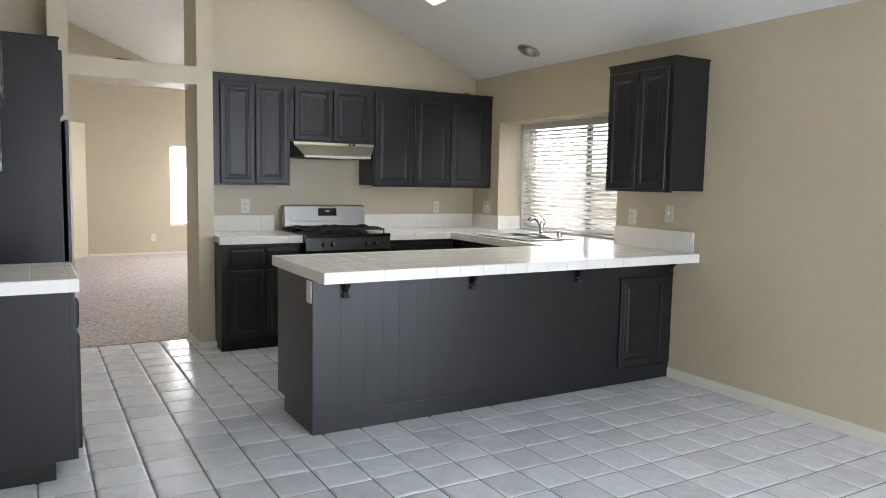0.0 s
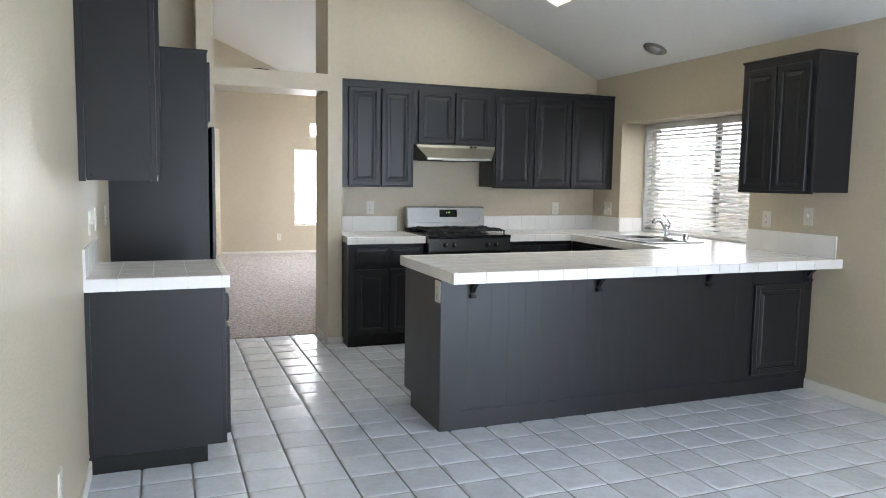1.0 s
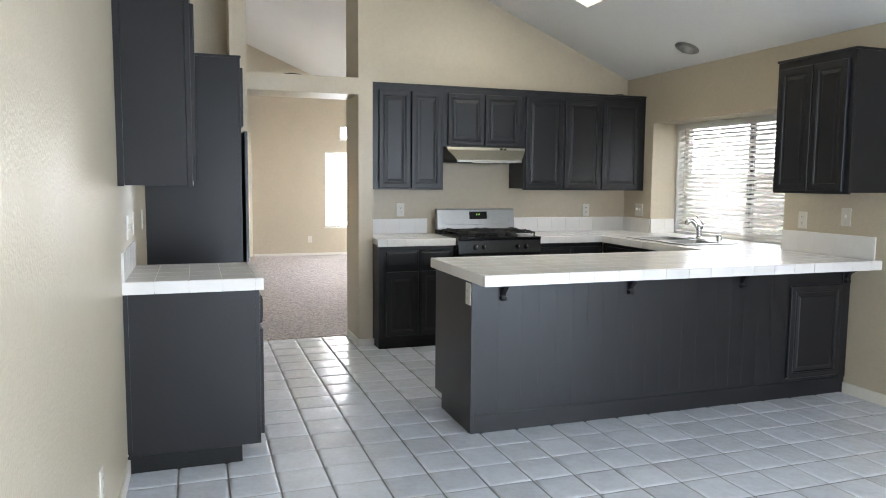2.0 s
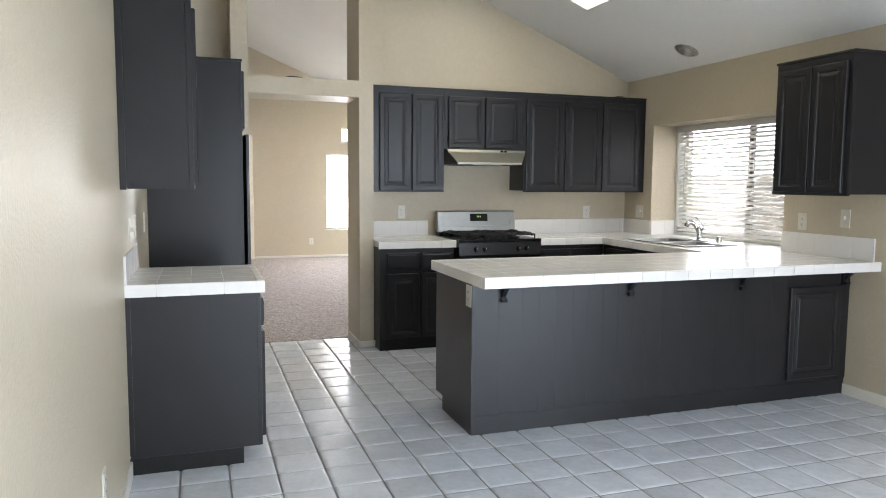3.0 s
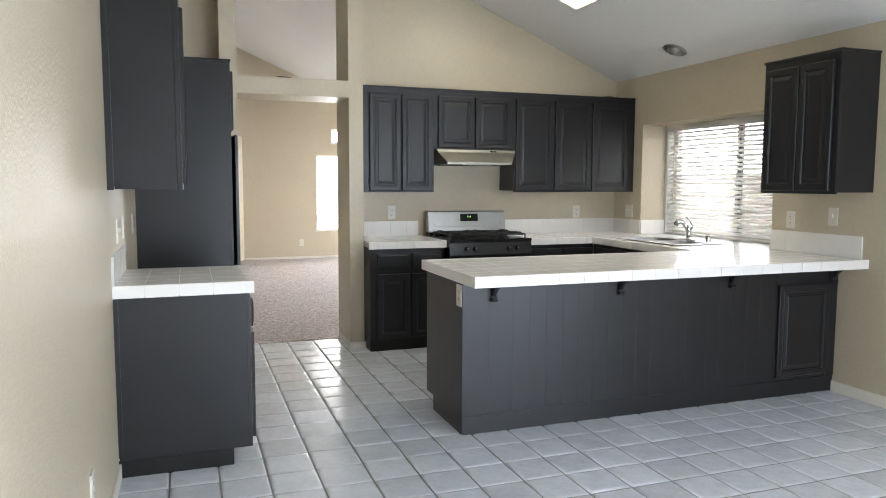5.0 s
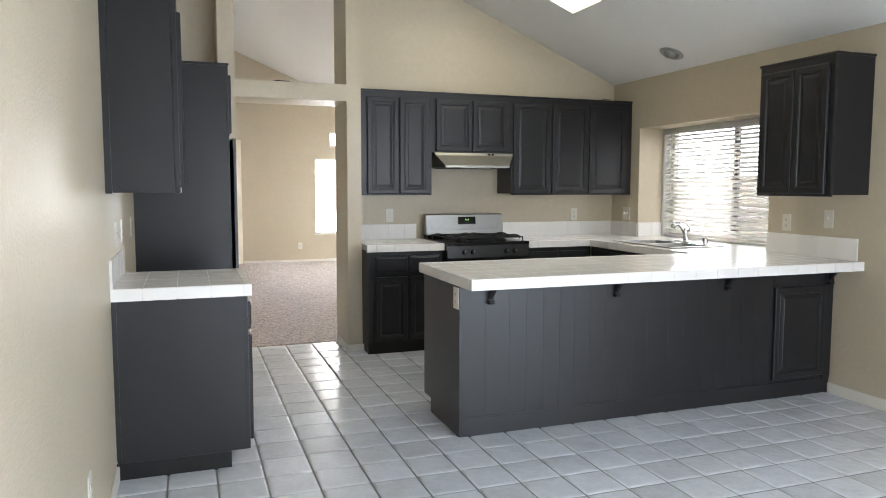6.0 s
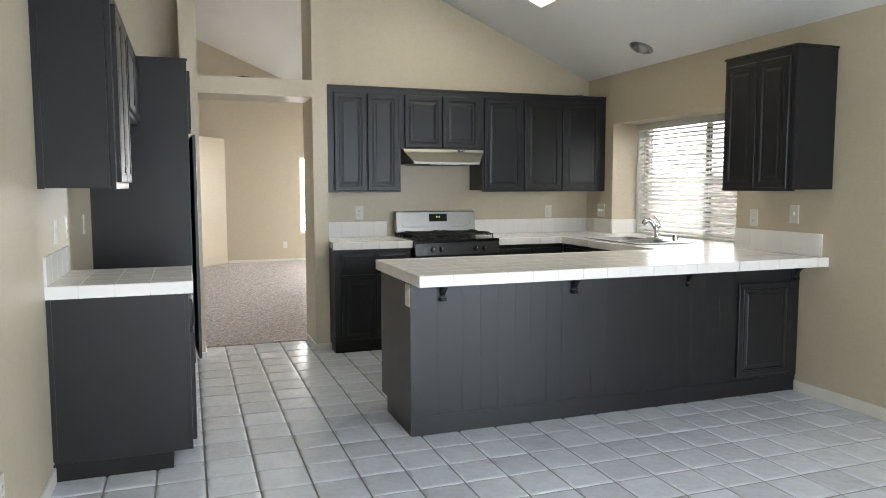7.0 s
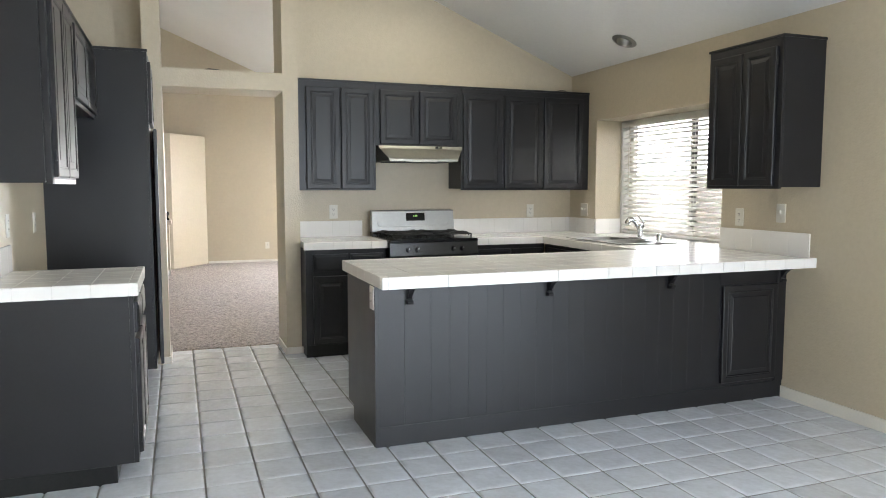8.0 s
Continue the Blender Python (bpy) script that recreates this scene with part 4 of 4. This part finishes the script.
# ---- plates on the walls ----
def plate(p, n, w=0.072, h=0.118, kind="outlet", label="white duplex outlet plate on the wall", name="outlet_plate"):
    """A wall plate with its sockets or switches; p: middle on the wall's face, n: outwards."""
    p, n = Vector(p), Vector(n)
    u = Vector((0, 0, 1)).cross(n)
    ob = thing(name, p, label, "switch" if kind == "switch" else "outlet", "wall plates")
    def slab_(a0, a1, b0, b1, d0, d1, bev=0.0):
        bm = boxes((a0, a1, d0, d1, b0, b1), bevel=bev)
        m = Matrix(((u.x, n.x, 0, p.x), (u.y, n.y, 0, p.y), (0, 0, 1, p.z), (0, 0, 0, 1)))
        bm.transform(m)
        return bm
    part("cover", slab_(-w / 2, w / 2, -h / 2, h / 2, 0, 0.006, 0.002), PLASTIC, ob)
    gangs = [0] if w < 0.1 else [-0.023, 0.023]
    for g in gangs:
        if kind == "switch":
            part("toggle", slab_(g - 0.005, g + 0.005, -0.004, 0.016, 0.006, 0.020, 0.001), PLASTIC, ob)
        else:
            for z in (-0.02, 0.02):
                f = part("socket", slab_(g - 0.016, g + 0.016, z - 0.014, z + 0.014, 0.006, 0.008, 0.001), PLASTIC, ob)
                for s in (-0.006, 0.006):
                    part("slot", slab_(g + s - 0.0013, g + s + 0.0013, z - 0.002, z + 0.008, 0.008, 0.0084), DARK, f)
                part("slot", slab_(g - 0.0022, g + 0.0022, z - 0.010, z - 0.006, 0.008, 0.0084), DARK, f)
    return ob


plate((2.024, WY, 1.117), (0, -1, 0))
plate((3.904, WY, 1.106), (0, -1, 0))
plate((WX, 6.125, 1.117), (-1, 0, 0), w=0.118, kind="switch", label="white double switch plate beside the window", name="switch_plate")
plate((WX, 4.151, 1.126), (-1, 0, 0))
plate((WX, 3.797, 1.164), (-1, 0, 0), kind="switch", label="white switch plate under the wall cabinet", name="switch_plate")
plate((PX, 3.789, 0.772), (-1, 0, 0), label="white duplex outlet plate on the peninsula end")
plate((LX, 4.075, 1.134), (1, 0, 0), kind="switch", label="white switch plate on the west wall", name="switch_plate")
plate((LX, 4.407, 1.136), (1, 0, 0))
plate((LX, 5.12, 1.12), (1, 0, 0))
plate((LX, 2.80, 0.345), (1, 0, 0), label="white low outlet plate on the west wall")
plate((2.245, FAR, 0.30), (0, -1, 0), label="white outlet plate on the far living room wall")

# ---- living room ----
for nm, (x0, x1, z0, z1), bl in (("window_2", LWIN, True), ("window_3", LWIN2, False)):
    w = structure(nm, boxes((x0, x1, FAR + 0.06, FAR + 0.10, z0, z0 + 0.03)), PLASTIC, "bright white living room window", "window")
    part("window_frame", boxes((x0, x0 + 0.03, FAR + 0.06, FAR + 0.10, z0 + 0.03, z1), (x1 - 0.03, x1, FAR + 0.06, FAR + 0.10, z0 + 0.03, z1), (x0 + 0.03, x1 - 0.03, FAR + 0.06, FAR + 0.10, z1 - 0.03, z1)), PLASTIC, w)
    p = part("pane", boxes((x0 + 0.03, x1 - 0.03, FAR + 0.078, FAR + 0.082, z0 + 0.03, z1 - 0.03)), GLASS, w)
    p.visible_shadow = False
    part("window_sill", boxes((x0 - 0.02, x1 + 0.02, FAR - 0.02, FAR + 0.06, z0 - 0.018, z0), bevel=0.003), TRIM, w)
bl2 = thing("window_blind", (2.97, FAR + 0.03, 0.5), "white slat blind in the living room window", "blind")
part("headrail", boxes((2.53, 3.41, FAR + 0.005, FAR + 0.05, 1.845, 1.883)), SLAT, bl2)
for k in range(28):
    z = 0.53 + k * 0.0465
    bm = boxes((2.53, 3.41, -0.022, 0.022, -0.0012, 0.0012))
    bm.transform(Matrix.Translation((0, FAR + 0.028, z)) @ Euler((radians(8 if z > 0.85 else -25), 0, 0)).to_matrix().to_4x4())
    part("slat", bm, SLAT, bl2)

# corner chimney breast with a ledge, set across the corner
fp = thing("corner_fireplace", (0.4, 12.7, 0), "beige angled corner chimney breast with flat plant shelf", "fireplace")
bm = bmesh.new()
foot = [(1.238, FAR), (0.69, 12.55), (0.40, 12.45), (-0.9, 12.45), (-0.9, FAR)]
lo = [bm.verts.new((x, y, 0)) for x, y in foot]
hi = [bm.verts.new((x, y, 2.18)) for x, y in foot]
bm.faces.new(lo)
bm.faces.new(hi)
for k in range(5):
    bm.faces.new((lo[k], lo[(k + 1) % 5], hi[(k + 1) % 5], hi[k]))
part("breast", bm, WALL, fp)
part("mantel", boxes((-0.6, 0.675, 11.70, 12.45, 0.77, 0.83), bevel=0.004), WALL, fp)
part("hearth_wall", boxes((-0.6, 0.640, 11.74, 12.45, 0.0, 0.77)), WALL, fp)
part("plinth", boxes((-0.6, 0.645, 11.73, 11.74, 0.0, 0.08)), TRIM, fp)
vase = thing("candle_holder", (0.62, 11.8, 0.83), "small black holder on the mantel ledge", "ornament")
part("stem", tube(bmesh.new(), [(0.62, 11.8, 0.83), (0.62, 11.8, 0.85), (0.62, 11.8, 0.88), (0.62, 11.8, 0.93), (0.62, 11.8, 0.96)], [0.035, 0.03, 0.012, 0.03, 0.022]), BLACK, vase, smooth=True)

cable = thing("loose_cable", (1.0, 6.1, 2.197), "loose black cable end on top of the beam", "cable")
part("wire", tube(bmesh.new(), [(0.90, 6.20, 2.201), (0.98, 6.12, 2.212), (1.03, 6.08, 2.216), (1.10, 6.07, 2.210), (1.18, 6.12, 2.201)], 0.005, 8), WIRE, cable)

cable = thing("loose_cable", (4.07, 6.25, 2.185), "short dark cable loop on top of the wall cabinets", "cable")
part("wire", tube(bmesh.new(), [(4.02, 6.12, 2.189), (4.05, 6.11, 2.197), (4.08, 6.11, 2.199), (4.11, 6.115, 2.196), (4.13, 6.13, 2.189)], 0.004, 8), WIRE, cable)


# ---- floor tiles ----
def covered(x, y):
    return (PX + 0.05 < x and PF + 0.05 < y < 4.2) or (x < 0.42 and 3.83 < y < LB - 0.1) or (x < 0.45 and y > 5.65) or (x > 1.8 and y > 5.9) or (x > 3.88 and y > 4.2)


rest = bmesh.new()
count = 0
for c0, c1 in zip(ROWS_Y, ROWS_Y[1:]):
    for a0, a1 in zip(COLS, COLS[1:]):
        x0, x1, y0, y1 = a0 + JOINT / 2, a1 - JOINT / 2, c0 + JOINT / 2, c1 - JOINT / 2
        if y0 < SOUTH or y1 - y0 < 0.02 or covered((x0 + x1) / 2, (y0 + y1) / 2):
            continue
        c = ((x0 + x1) / 2, (y0 + y1) / 2, 0.0)
        tilt = (random.gauss(0, 0.0022), random.gauss(0, 0.0022), 0)
        if c0 > 2.3 and count < 300:
            piece("tile", x1 - x0, y1 - y0, 0.0065, 0.011, FTILE, floor, c, tilt)
            count += 1
        else:
            t = Matrix.Translation(c) @ Euler(tilt).to_matrix().to_4x4()
            rings = []
            for ins, z in edge_rings(0.0065, 0.011):
                hx, hy = (x1 - x0) / 2 - ins, (y1 - y0) / 2 - ins
                rings.append([rest.verts.new(t @ Vector(p)) for p in ((-hx, -hy, z), (hx, -hy, z), (hx, hy, z), (-hx, hy, z))])
            for a, b in zip(rings, rings[1:]):
                for k in range(4):
                    rest.faces.new((a[k], a[(k + 1) % 4], b[(k + 1) % 4], b[k]))
            rest.faces.new(rings[-1])
me = mesh_of("tile_field", rest, FTILE2)
for p in me.polygons:
    p.use_smooth = True
me.set_sharp_from_angle(angle=radians(50))
far_tiles = new("tile_field", me)
far_tiles.parent = floor
tagged(far_tiles, kind="stuff")
